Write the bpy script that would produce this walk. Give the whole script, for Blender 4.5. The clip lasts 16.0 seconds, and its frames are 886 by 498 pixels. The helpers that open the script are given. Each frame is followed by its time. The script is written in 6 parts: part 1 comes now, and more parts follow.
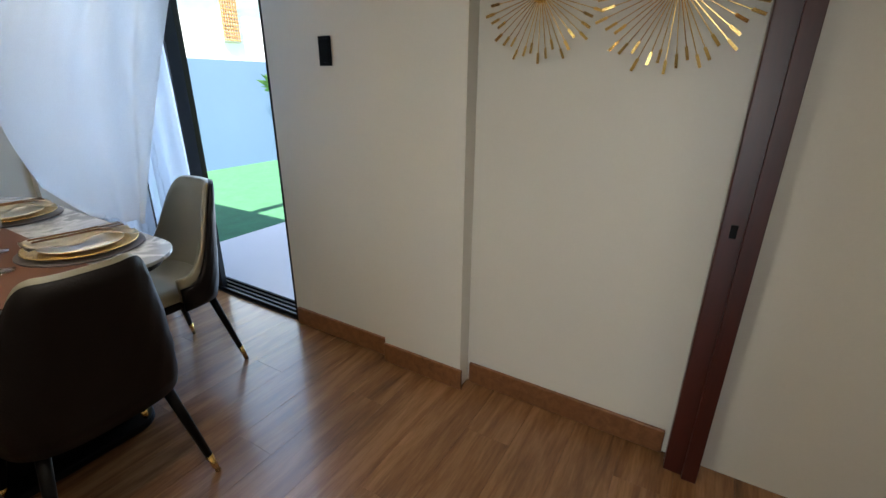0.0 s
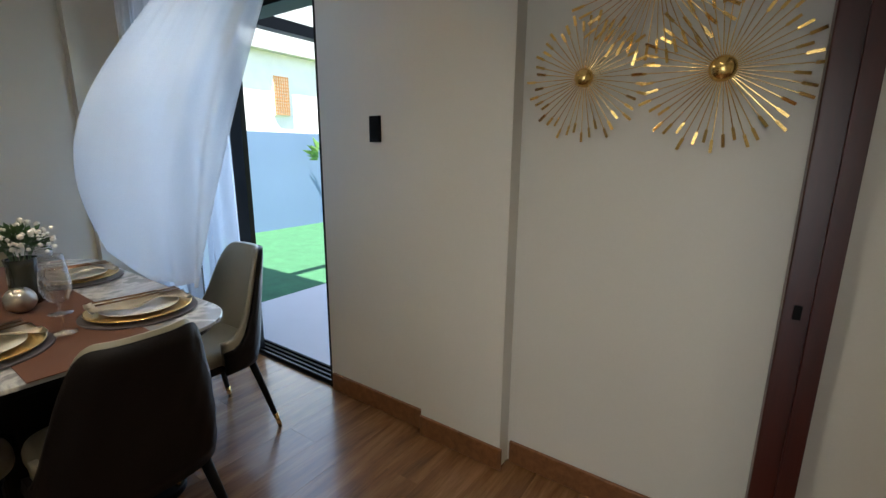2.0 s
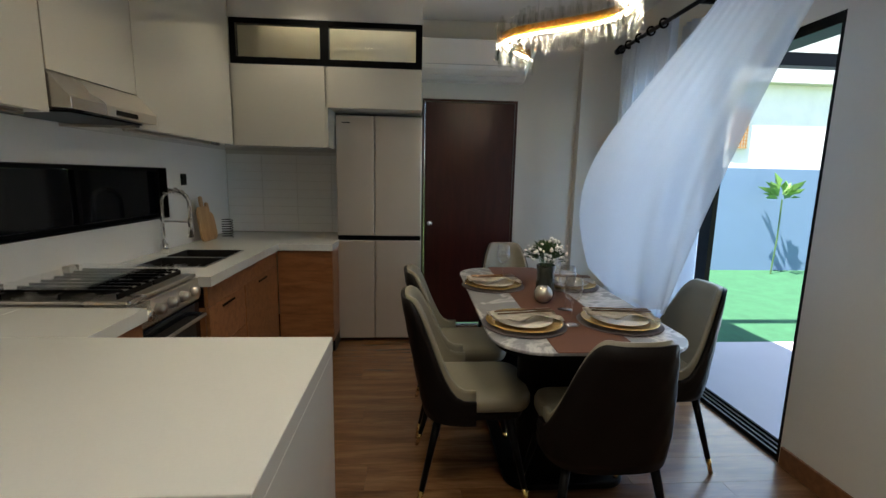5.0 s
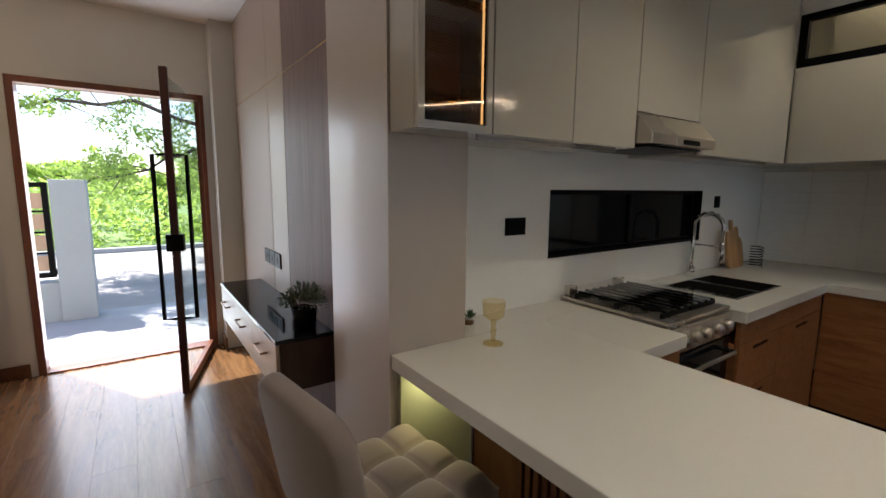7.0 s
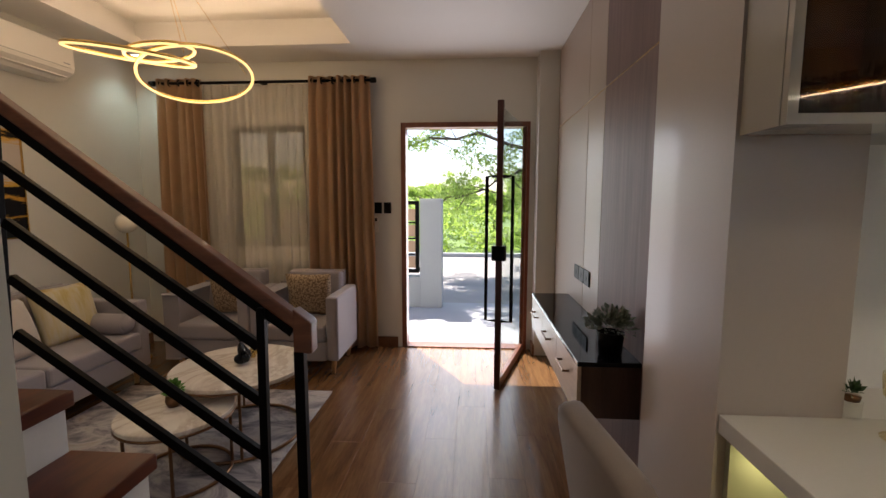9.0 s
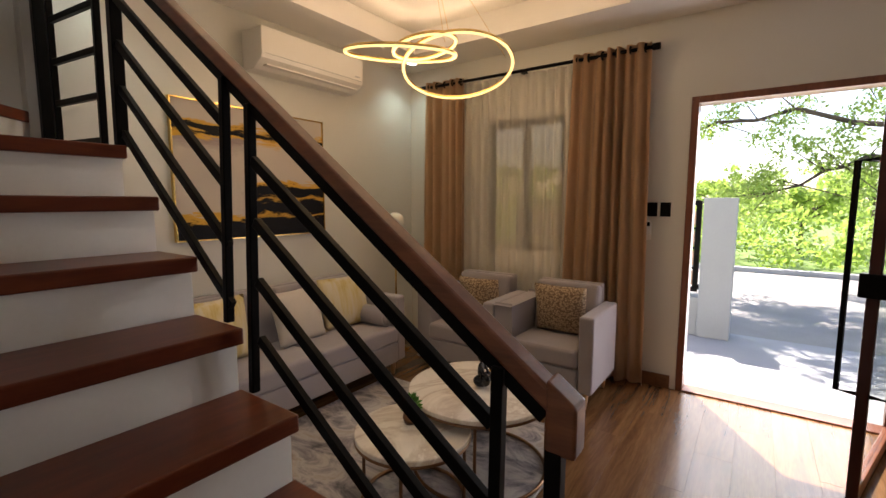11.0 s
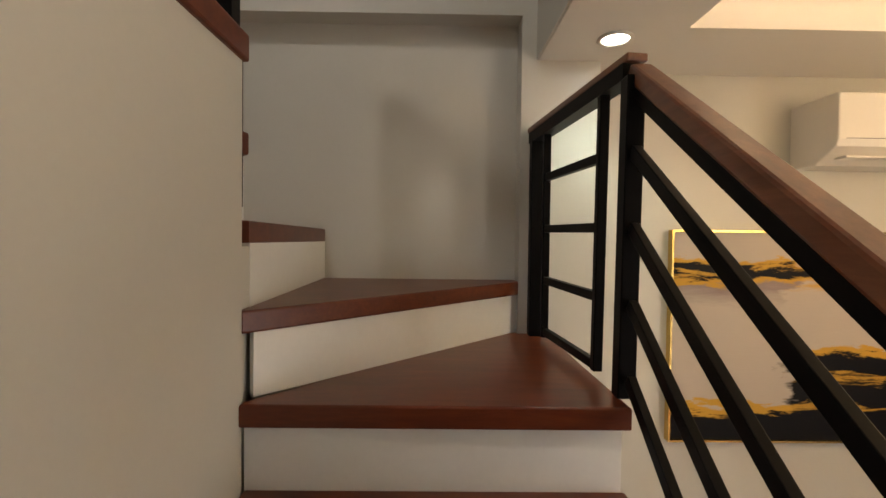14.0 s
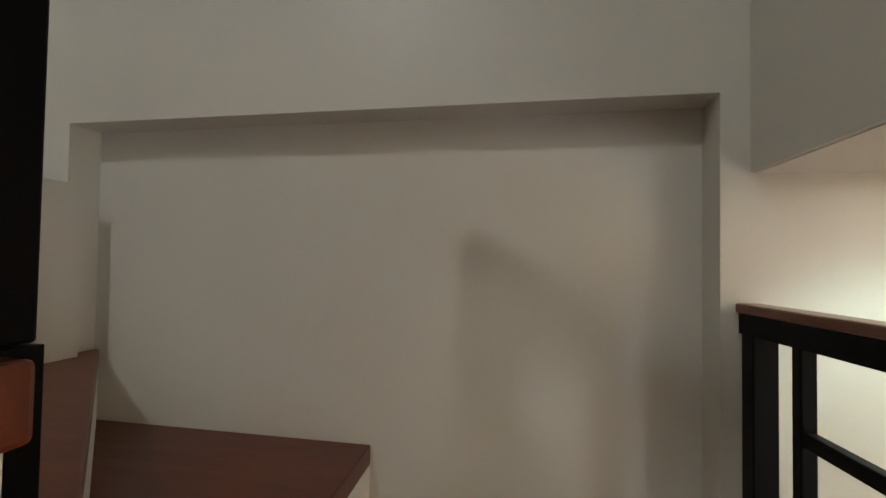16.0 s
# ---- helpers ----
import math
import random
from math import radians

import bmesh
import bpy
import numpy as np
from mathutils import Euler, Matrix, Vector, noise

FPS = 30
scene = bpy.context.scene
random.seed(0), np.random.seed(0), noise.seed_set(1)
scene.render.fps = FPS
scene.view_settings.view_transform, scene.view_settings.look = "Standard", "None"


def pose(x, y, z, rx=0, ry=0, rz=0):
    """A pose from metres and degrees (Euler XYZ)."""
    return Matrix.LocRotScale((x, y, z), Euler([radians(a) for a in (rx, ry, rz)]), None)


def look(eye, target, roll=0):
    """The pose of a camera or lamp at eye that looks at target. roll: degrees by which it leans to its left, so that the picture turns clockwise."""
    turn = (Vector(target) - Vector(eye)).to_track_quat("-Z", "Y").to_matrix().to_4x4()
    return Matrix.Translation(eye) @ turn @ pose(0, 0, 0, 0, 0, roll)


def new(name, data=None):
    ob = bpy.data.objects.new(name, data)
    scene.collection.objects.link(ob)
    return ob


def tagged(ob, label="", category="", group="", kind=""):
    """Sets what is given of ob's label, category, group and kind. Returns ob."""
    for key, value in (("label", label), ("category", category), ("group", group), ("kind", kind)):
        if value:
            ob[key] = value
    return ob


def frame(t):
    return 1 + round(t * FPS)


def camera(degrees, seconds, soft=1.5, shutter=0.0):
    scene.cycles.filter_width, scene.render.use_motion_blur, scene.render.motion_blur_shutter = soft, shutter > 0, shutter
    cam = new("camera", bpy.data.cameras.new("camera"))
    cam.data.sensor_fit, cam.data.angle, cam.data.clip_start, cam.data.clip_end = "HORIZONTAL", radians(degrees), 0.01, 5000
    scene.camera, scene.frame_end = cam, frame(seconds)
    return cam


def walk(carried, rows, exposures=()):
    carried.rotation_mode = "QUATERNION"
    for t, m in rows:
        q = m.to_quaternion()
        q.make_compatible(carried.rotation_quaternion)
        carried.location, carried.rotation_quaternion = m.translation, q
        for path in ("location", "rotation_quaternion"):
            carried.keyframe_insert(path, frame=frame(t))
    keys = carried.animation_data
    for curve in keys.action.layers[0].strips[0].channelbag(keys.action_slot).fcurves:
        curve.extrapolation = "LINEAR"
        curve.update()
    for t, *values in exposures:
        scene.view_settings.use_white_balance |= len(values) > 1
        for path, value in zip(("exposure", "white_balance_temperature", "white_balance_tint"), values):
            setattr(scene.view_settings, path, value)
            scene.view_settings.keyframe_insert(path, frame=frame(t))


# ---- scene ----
cam = camera(90.2, 16.0)
PATH = [
    (0, (0.469, 0.646, 1.295), (2.076, 1.608, 0.593), 0.5),
    (0.5, (0.47, 0.637, 1.31), (2.097, 1.623, 0.694), 0.5),
    (1, (0.46, 0.638, 1.324), (2.106, 1.638, 0.786), 0.6),
    (1.5, (0.443, 0.674, 1.317), (2.095, 1.696, 0.841), 0.6),
    (2, (0.446, 0.69, 1.324), (2.046, 1.809, 0.892), 0.5),
    (2.5, (0.442, 0.679, 1.338), (1.929, 1.955, 0.938), 0.4),
    (3, (0.437, 0.644, 1.353), (1.744, 2.111, 0.983), 0.5),
    (3.2, (0.42, 0.653, 1.363), (1.658, 2.181, 0.997), 0.6),
    (5.5, (0.065, 0.619, 1.371), (-0.238, 2.571, 1.054), 1.3),
    (6, (-0.018, 0.621, 1.381), (-0.781, 2.443, 1.068), 1.3),
    (6.5, (-0.07, 0.612, 1.383), (-1.308, 2.154, 1.083), 0.9),
    (7, (-0.07, 0.622, 1.402), (-1.692, 1.759, 1.126), 0.5),
    (7.5, (-0.035, 0.646, 1.412), (-1.9, 1.324, 1.163), 0.3),
    (8, (-0.023, 0.656, 1.415), (-1.987, 0.964, 1.189), 0.2),
    (10.5, (-0.569, 0.494, 1.393), (-2.398, -0.285, 1.174), -0.0),
    (11, (-0.694, 0.384, 1.404), (-2.317, -0.765, 1.191), 0.1),
    (11.5, (-0.825, 0.184, 1.408), (-2.143, -1.307, 1.21), -0.1),
    (12, (-0.891, 0.064, 1.429), (-1.882, -1.664, 1.253), -0.3),
    (12.5, (-0.970, -0.124, 1.477), (-1.610, -2.012, 1.321), -0.3),
    (13, (-1.005, -0.308, 1.703), (-1.346, -2.275, 1.578), 0.2),
    (13.5, (-0.968, -0.506, 1.848), (-1.103, -2.5, 1.772), 0.6),
    (14, (-0.993, -0.711, 1.991), (-1.014, -2.71, 1.949), 0.7),
    (14.5, (-1.0, -0.902, 2.142), (-0.923, -2.9, 2.135), 0.6),
    (15, (-0.987, -1.098, 2.318), (-0.823, -3.091, 2.312), 0.7),
    (15.2, (-0.981, -1.185, 2.363), (-0.807, -3.177, 2.366), 0.5),
    (15.5, (-0.967, -1.275, 2.445), (-0.755, -3.263, 2.46), 0.4),
    (16, (-0.904, -1.443, 2.508), (-0.55, -3.411, 2.562), 0.9),
]
EXPOSURES = [
    (0.0, 2.42, 6200, 12), (1.5, 2.15, 6180, 12), (3.0, 2.11, 6130, 13), (5.5, 2.00, 6080, 11), (6.0, 2.53, 6100, 12), (6.6, 2.48, 6120, 15),
    (7.0, 1.73, 6200, 17), (8.0, 1.46, 6480, 21), (10.5, 1.68, 6850, 18), (11.0, 1.80, 6950, 20), (11.5, 2.10, 7150, 22), (12.0, 2.92, 7200, 22),
    (12.5, 2.72, 7300, 22), (13.5, 2.38, 7250, 19), (14.5, 2.37, 7000, 13), (15.5, 2.48, 6600, 12), (16.0, 2.38, 6600, 12),
]
walk(cam, [(t, look(eye, target, roll)) for t, eye, target, roll in PATH], EXPOSURES)

# ---------------------------------------------------------------- light
world = bpy.data.worlds.new("sky")
scene.world = world
world.use_nodes = True
wn = world.node_tree.nodes
sky = wn.new("ShaderNodeTexSky")
sky.sky_type = "NISHITA"
sky.sun_disc = False
SUN_EL, SUN_AZ = radians(61.2), math.atan2(-0.862, -0.507)
sky.sun_elevation, sky.sun_rotation = SUN_EL, SUN_AZ
wn["Background"].inputs["Strength"].default_value = 0.115
world.node_tree.links.new(sky.outputs[0], wn["Background"].inputs["Color"])
sun = new("sun", bpy.data.lights.new("sun", "SUN"))
sun.data.energy, sun.data.angle, sun.data.color = 5.0, radians(0.6), (1, 0.95, 0.86)
sun.matrix_world = look((-0.862 * 10, -0.507 * 10, 10 * math.tan(SUN_EL)), (0, 0, 0))


def area(name, at, target, sx, sy, watts, col):
    ob = new(name, bpy.data.lights.new(name, "AREA"))
    ob.data.shape, ob.data.size, ob.data.size_y = "RECTANGLE", sx, sy
    ob.data.energy, ob.data.color = watts, col
    ob.matrix_world = look(at, target)
    return ob


def spot(name, at, watts, col, degrees=120, radius=0.10):
    ob = new(name, bpy.data.lights.new(name, "SPOT"))
    ob.data.energy, ob.data.color, ob.data.spot_size = watts, col, radians(degrees)
    ob.data.spot_blend, ob.data.shadow_soft_size = 0.7, radius
    ob.matrix_world = look(at, (at[0], at[1] + 0.001, at[2] - 1))
    return ob


WARM, COOL, DAY = (1, 0.78, 0.5), (0.74, 1.0, 0.90), (0.56, 0.77, 1)
area("sky_light_slider", (1.966, 3.2, 1.05), (0, 3.0, 0.9), 1.4, 2.0, 5.3, DAY)
area("sky_light_entry", (-4.5, 0.52, 1.05), (0, 0.4, 0.9), 1.1, 2.0, 8.5, (0.92, 0.96, 1))
# unseen lamp added above the stairs; its rail shadows streak the niche wall
area("unseen_stairwell_fill", (0.05, 0.2, 5.27), (0.05, 0.19, 2.0), 0.14, 0.14, 5.2, (0.95, 0.97, 0.95))
area("cove_light_west", (-3.93, -1.27, 2.79), (-3.0, -1.32, 3.1), 1.7, 0.05, 1.1, WARM)
area("cove_light_east", (-1.76, -1.27, 2.79), (-2.6, -1.32, 3.1), 1.7, 0.05, 1.1, WARM)
area("cove_light_north", (-2.85, -0.32, 2.79), (-2.9, -1.3, 3.1), 2.0, 0.05, 1.1, WARM)
area("cove_light_south", (-2.85, -2.23, 2.79), (-2.9, -1.3, 3.1), 2.0, 0.05, 1.1, WARM)
area("counter_light", (-1.22, 1.42, 0.795), (-1.30, 1.40, 0.3), 0.12, 0.1, 0.19, (1, 0.95, 0.45))

# ---------------------------------------------------------------- materials
def nodes(name):
    m = bpy.data.materials.new(name)
    m.use_nodes = True
    return m, m.node_tree.nodes, m.node_tree.links, m.node_tree.nodes["Principled BSDF"]


def ramp(nt, links, fac, stops):
    r = nt.new("ShaderNodeValToRGB")
    while len(r.color_ramp.elements) < len(stops):
        r.color_ramp.elements.new(0.5)
    for e, (p, c) in zip(r.color_ramp.elements, stops):
        e.position, e.color = p, (*c, 1)
    links.new(fac, r.inputs[0])
    return r.outputs[0]


def coords(nt, links, scale=(1, 1, 1), per_object=False):
    tc, mp = nt.new("ShaderNodeTexCoord"), nt.new("ShaderNodeMapping")
    mp.inputs["Scale"].default_value = scale
    links.new(tc.outputs["Object"], mp.inputs["Vector"])
    if per_object:
        oi, mu = nt.new("ShaderNodeObjectInfo"), nt.new("ShaderNodeMath")
        mu.operation = "MULTIPLY"
        mu.inputs[1].default_value = 37
        links.new(oi.outputs["Random"], mu.inputs[0])
        links.new(mu.outputs[0], mp.inputs["Location"])
    return mp.outputs[0]


def noise_tex(nt, links, vec, scale, detail=4, rough=0.55, dist=0.0):
    n = nt.new("ShaderNodeTexNoise")
    n.inputs["Scale"].default_value, n.inputs["Detail"].default_value = scale, detail
    n.inputs["Roughness"].default_value, n.inputs["Distortion"].default_value = rough, dist
    links.new(vec, n.inputs["Vector"])
    return n.outputs[0]


def bump(nt, links, bsdf, height, strength, dist=0.002):
    b = nt.new("ShaderNodeBump")
    b.inputs["Strength"].default_value, b.inputs["Distance"].default_value = strength, dist
    links.new(height, b.inputs["Height"])
    links.new(b.outputs[0], bsdf.inputs["Normal"])


def shade(c, k):
    return tuple(min(1, max(0, v * k)) for v in c)


def mat(name, col, rough=0.5, metal=0.0, var=0.08, scale=3.0, fine=60.0, relief=0.15, coat=0.0, spec=0.5):
    """A plain surface with broad mottling, fine grain and a little relief."""
    m, nt, li, b = nodes(name)
    v = coords(nt, li)
    broad, grain = noise_tex(nt, li, v, scale, 3), noise_tex(nt, li, v, fine, 3)
    mix = nt.new("ShaderNodeMath")
    mix.operation, mix.inputs[1].default_value = "MULTIPLY_ADD", 0.3
    li.new(grain, mix.inputs[0])
    sc = nt.new("ShaderNodeMath")
    sc.operation, sc.inputs[1].default_value = "MULTIPLY", 0.7
    li.new(broad, sc.inputs[0])
    li.new(sc.outputs[0], mix.inputs[2])
    li.new(ramp(nt, li, mix.outputs[0], [(0.3, shade(col, 1 - var)), (0.7, shade(col, 1 + var))]), b.inputs["Base Color"])
    rr = nt.new("ShaderNodeMapRange")
    rr.inputs["To Min"].default_value, rr.inputs["To Max"].default_value = max(0.02, rough - 0.06), min(1, rough + 0.06)
    li.new(broad, rr.inputs[0])
    li.new(rr.outputs[0], b.inputs["Roughness"])
    b.inputs["Metallic"].default_value, b.inputs["Coat Weight"].default_value = metal, coat
    b.inputs["Specular IOR Level"].default_value = spec
    if relief:
        bump(nt, li, b, grain, relief)
    return m


def wood(name, dark, mid, light, grain=(1.2, 14, 14), rough=0.4, coat=0.0, per_object=False, relief=0.1):
    m, nt, li, b = nodes(name)
    v = coords(nt, li, grain, per_object)
    n = noise_tex(nt, li, v, 2.2, 8, 0.62, 0.6)
    f = noise_tex(nt, li, coords(nt, li, tuple(g * 6 for g in grain), per_object), 3, 4)
    mx = nt.new("ShaderNodeMath")
    mx.operation, mx.inputs[1].default_value = "MULTIPLY_ADD", 0.25
    li.new(f, mx.inputs[0])
    s2 = nt.new("ShaderNodeMath")
    s2.operation, s2.inputs[1].default_value = "MULTIPLY", 0.78
    li.new(n, s2.inputs[0])
    li.new(s2.outputs[0], mx.inputs[2])
    li.new(ramp(nt, li, mx.outputs[0], [(0.3, dark), (0.5, mid), (0.68, light)]), b.inputs["Base Color"])
    b.inputs["Roughness"].default_value, b.inputs["Coat Weight"].default_value = rough, coat
    if relief:
        bump(nt, li, b, f, relief, 0.001)
    return m


def marble(name, base, vein, scale=3.0, rough=0.15):
    m, nt, li, b = nodes(name)
    v = coords(nt, li)
    n = noise_tex(nt, li, v, scale, 9, 0.6, 1.6)
    f = noise_tex(nt, li, v, scale * 3, 6, 0.6, 0.8)
    c1 = ramp(nt, li, n, [(0.40, base), (0.49, vein), (0.53, shade(base, 0.95)), (0.8, base)])
    mx = nt.new("ShaderNodeMixRGB")
    mx.blend_type, mx.inputs[0].default_value = "MULTIPLY", 0.5
    li.new(c1, mx.inputs[1])
    li.new(ramp(nt, li, f, [(0.35, (0.8, 0.8, 0.8)), (0.65, (1, 1, 1))]), mx.inputs[2])
    li.new(mx.outputs[0], b.inputs["Base Color"])
    b.inputs["Roughness"].default_value = rough
    return m


def fabric(name, col, weave=220.0, rough=0.9, relief=0.35, var=0.12, sheen=0.25):
    m, nt, li, b = nodes(name)
    v = coords(nt, li)
    w = noise_tex(nt, li, v, weave, 2)
    br = noise_tex(nt, li, v, 5, 4)
    mx = nt.new("ShaderNodeMath")
    mx.operation = "ADD"
    li.new(w, mx.inputs[0])
    li.new(br, mx.inputs[1])
    li.new(ramp(nt, li, mx.outputs[0], [(0.7, shade(col, 1 - var)), (1.0, col), (1.25, shade(col, 1 + var))][:2]), b.inputs["Base Color"])
    b.inputs["Roughness"].default_value, b.inputs["Sheen Weight"].default_value = rough, sheen
    bump(nt, li, b, w, relief, 0.0015)
    return m


def glass(name, tint=(1, 1, 1), edge=0.35, sheen=0.05, fall=3.0):
    """Thin clear glass: see-through, with a mirror-like sheen that grows towards the edge."""
    m, nt, li, b = nodes(name)
    nt.remove(b)
    t, g, mx, lw = nt.new("ShaderNodeBsdfTransparent"), nt.new("ShaderNodeBsdfGlossy"), nt.new("ShaderNodeMixShader"), nt.new("ShaderNodeLayerWeight")
    pw, ml = nt.new("ShaderNodeMath"), nt.new("ShaderNodeMath")
    pw.operation, pw.inputs[1].default_value = "POWER", fall
    ml.operation, ml.inputs[1].default_value, ml.inputs[2].default_value = "MULTIPLY_ADD", edge, sheen
    t.inputs[0].default_value = (*tint, 1)
    g.inputs["Roughness"].default_value = 0.02
    li.new(lw.outputs["Facing"], pw.inputs[0])
    li.new(pw.outputs[0], ml.inputs[0])
    li.new(ml.outputs[0], mx.inputs[0])
    li.new(t.outputs[0], mx.inputs[1])
    li.new(g.outputs[0], mx.inputs[2])
    li.new(mx.outputs[0], nt["Material Output"].inputs[0])
    return m


def glow(name, col, strength):
    m, nt, li, b = nodes(name)
    b.inputs["Base Color"].default_value = (*col, 1)
    b.inputs["Emission Color"].default_value, b.inputs["Emission Strength"].default_value = (*col, 1), strength
    return m


def sheer(name, col, clear):
    m, nt, li, b = nodes(name)
    nt.remove(b)
    d, tl, tp = nt.new("ShaderNodeBsdfDiffuse"), nt.new("ShaderNodeBsdfTranslucent"), nt.new("ShaderNodeBsdfTransparent")
    a1, a2 = nt.new("ShaderNodeMixShader"), nt.new("ShaderNodeMixShader")
    v = coords(nt, li)
    w = noise_tex(nt, li, v, 300, 2)
    d.inputs[0].default_value, tl.inputs[0].default_value = (*col, 1), (*col, 1)
    a1.inputs[0].default_value = 0.4
    li.new(d.outputs[0], a1.inputs[1])
    li.new(tl.outputs[0], a1.inputs[2])
    mr = nt.new("ShaderNodeMapRange")
    mr.inputs["To Min"].default_value, mr.inputs["To Max"].default_value = clear - 0.1, clear + 0.1
    li.new(w, mr.inputs[0])
    li.new(mr.outputs[0], a2.inputs[0])
    li.new(a1.outputs[0], a2.inputs[1])
    li.new(tp.outputs[0], a2.inputs[2])
    li.new(a2.outputs[0], nt["Material Output"].inputs[0])
    return m


M_WALL = mat("wall_paint", (0.60, 0.585, 0.535), 0.42, var=0.03, scale=1.5, fine=90, relief=0.05)
M_WALLG = mat("satin_pillar_paint", (0.46, 0.40, 0.35), 0.36, var=0.03, scale=1.5, relief=0.03, coat=0.15)
M_WALLK = mat("kitchen_wall_tile", (0.84, 0.84, 0.82), 0.22, var=0.03, scale=1.2, relief=0.02)
M_CEIL = mat("ceiling_paint", (0.76, 0.73, 0.69), 0.6, var=0.02, scale=1.5, relief=0.03)
M_FLOOR = wood("vinyl_plank", (0.058, 0.024, 0.009), (0.135, 0.062, 0.024), (0.215, 0.108, 0.045), (0.7, 7, 7), 0.27, 0.15, True, 0.05)
M_GROUT = mat("plank_joint", (0.10, 0.055, 0.025), 0.6)
M_BASE = wood("baseboard_wood", (0.09, 0.034, 0.012), (0.16, 0.065, 0.024), (0.21, 0.092, 0.036), (3, 14, 14), 0.4)
M_DARKWOOD = wood("mahogany", (0.024, 0.004, 0.0028), (0.040, 0.0065, 0.0042), (0.056, 0.010, 0.006), (8, 8, 1), 0.30, 0.0)
M_TREAD = wood("stair_tread_wood", (0.072, 0.0125, 0.0045), (0.110, 0.020, 0.0062), (0.152, 0.033, 0.0095), (1.5, 10, 10), 0.34, 0.03, False, 0.02)
M_RAILWOOD = wood("handrail_wood", (0.085, 0.024, 0.010), (0.145, 0.045, 0.019), (0.20, 0.070, 0.030), (10, 1.2, 10), 0.3, 0.2)
M_BLACK = mat("black_steel", (0.0028, 0.0024, 0.0024), 0.42, 0.0, var=0.2, relief=0.05, spec=0.09)
M_BLACKAL = mat("black_aluminium", (0.003, 0.003, 0.0035), 0.36, 0.0, var=0.2, spec=0.1)
M_RISER = mat("riser_paint", (0.82, 0.82, 0.79), 0.35, var=0.04, scale=4, relief=0.04)
M_CAB = mat("gloss_cabinet", (0.47, 0.445, 0.385), 0.07, var=0.015, scale=1.0, relief=0.0, coat=0.3)
M_QUARTZ = mat("white_quartz", (0.64, 0.63, 0.585), 0.16, var=0.03, scale=2, fine=140, relief=0.0, coat=0.2)
M_CABWOOD = wood("cabinet_wood", (0.16, 0.06, 0.02), (0.27, 0.11, 0.04), (0.35, 0.15, 0.06), (1.5, 12, 12), 0.35)
M_SLAT = wood("slat_wood", (0.06, 0.025, 0.012), (0.10, 0.042, 0.02), (0.15, 0.065, 0.03), (12, 12, 1.2), 0.45)
M_STEEL = mat("brushed_steel", (0.56, 0.52, 0.47), 0.28, 0.9, var=0.04, scale=2, fine=200, relief=0.03)
M_CHROME = mat("chrome", (0.75, 0.74, 0.72), 0.1, 1.0, var=0.03, relief=0.0)
M_FRIDGE = mat("fridge_steel", (0.60, 0.53, 0.44), 0.33, 0.55, var=0.04, scale=2, fine=180, relief=0.02)
M_BLKGLASS = mat("black_glass", (0.005, 0.006, 0.009), 0.05, 0, var=0.1, relief=0.0, spec=0.3)
M_GOLD = mat("brushed_gold", (0.78, 0.53, 0.18), 0.24, 1.0, var=0.1, scale=12, relief=0.06)
M_BRONZE = mat("bronze_metal", (0.20, 0.11, 0.06), 0.3, 1.0, var=0.1)
M_WHITEPL = mat("white_plastic", (0.74, 0.71, 0.66), 0.35, var=0.02, relief=0.0)
M_TABLE = marble("grey_marble", (0.30, 0.30, 0.31), (0.56, 0.55, 0.54), 2.5, 0.12)
M_CMARBLE = marble("cream_marble", (0.78, 0.72, 0.64), (0.58, 0.50, 0.42), 2.2, 0.2)
M_LEATHER = mat("cream_leather", (0.235, 0.21, 0.15), 0.42, var=0.06, scale=6, fine=150, relief=0.25)
M_BLKLEATHER = mat("black_leather", (0.0065, 0.0045, 0.004), 0.5, var=0.15, scale=8, fine=150, relief=0.3, spec=0.14)
M_RUNNER = fabric("runner_cloth", (0.105, 0.038, 0.016), 260, sheen=0.03)
M_SOFA = fabric("grey_linen", (0.32, 0.285, 0.295), 240)
M_STOOL = fabric("beige_velvet", (0.24, 0.19, 0.16), 300, relief=0.2)
M_CURTAIN = fabric("tan_curtain", (0.58, 0.37, 0.21), 260, 0.75)
M_SHEER = sheer("white_sheer", (0.67, 0.71, 0.77), 0.20)
M_SHEERW = sheer("beige_sheer", (0.90, 0.87, 0.80), 0.5)
M_GLASS = glass("clear_glass")
M_AMBER = glass("amber_glass", (0.95, 0.87, 0.66), 0.32, 0.04, 2.0)
M_DOORGLASS = glass("door_glass", (0.84, 0.87, 0.86), 0.06, 0.05)
M_GLASSDK = glass("smoked_glass", (0.35, 0.30, 0.24))
M_CRYSTAL = glass("crystal", (0.97, 0.97, 0.95), 0.5, 0.06)
M_WINE = glass("wine_glass_crystal", (0.985, 0.985, 0.985), 0.75, 0.10, 2.0)
M_TVLIGHT = mat("tv_panel_light", (0.36, 0.285, 0.235), 0.5, var=0.03, relief=0.02, coat=0.1)
M_TVDARK = wood("tv_panel_dark", (0.12, 0.07, 0.065), (0.165, 0.10, 0.092), (0.20, 0.125, 0.112), (14, 14, 0.8), 0.55)
M_CONSIDE = wood("console_wood", (0.42, 0.33, 0.23), (0.5, 0.4, 0.29), (0.58, 0.47, 0.34), (1.5, 12, 12), 0.35)
M_CONCRETE = mat("porch_concrete", (0.32, 0.335, 0.36), 0.8, var=0.1, scale=2, fine=60, relief=0.4)
M_ASPHALT = mat("road_concrete", (0.27, 0.26, 0.25), 0.9, var=0.2, scale=1.2, fine=40, relief=0.5)
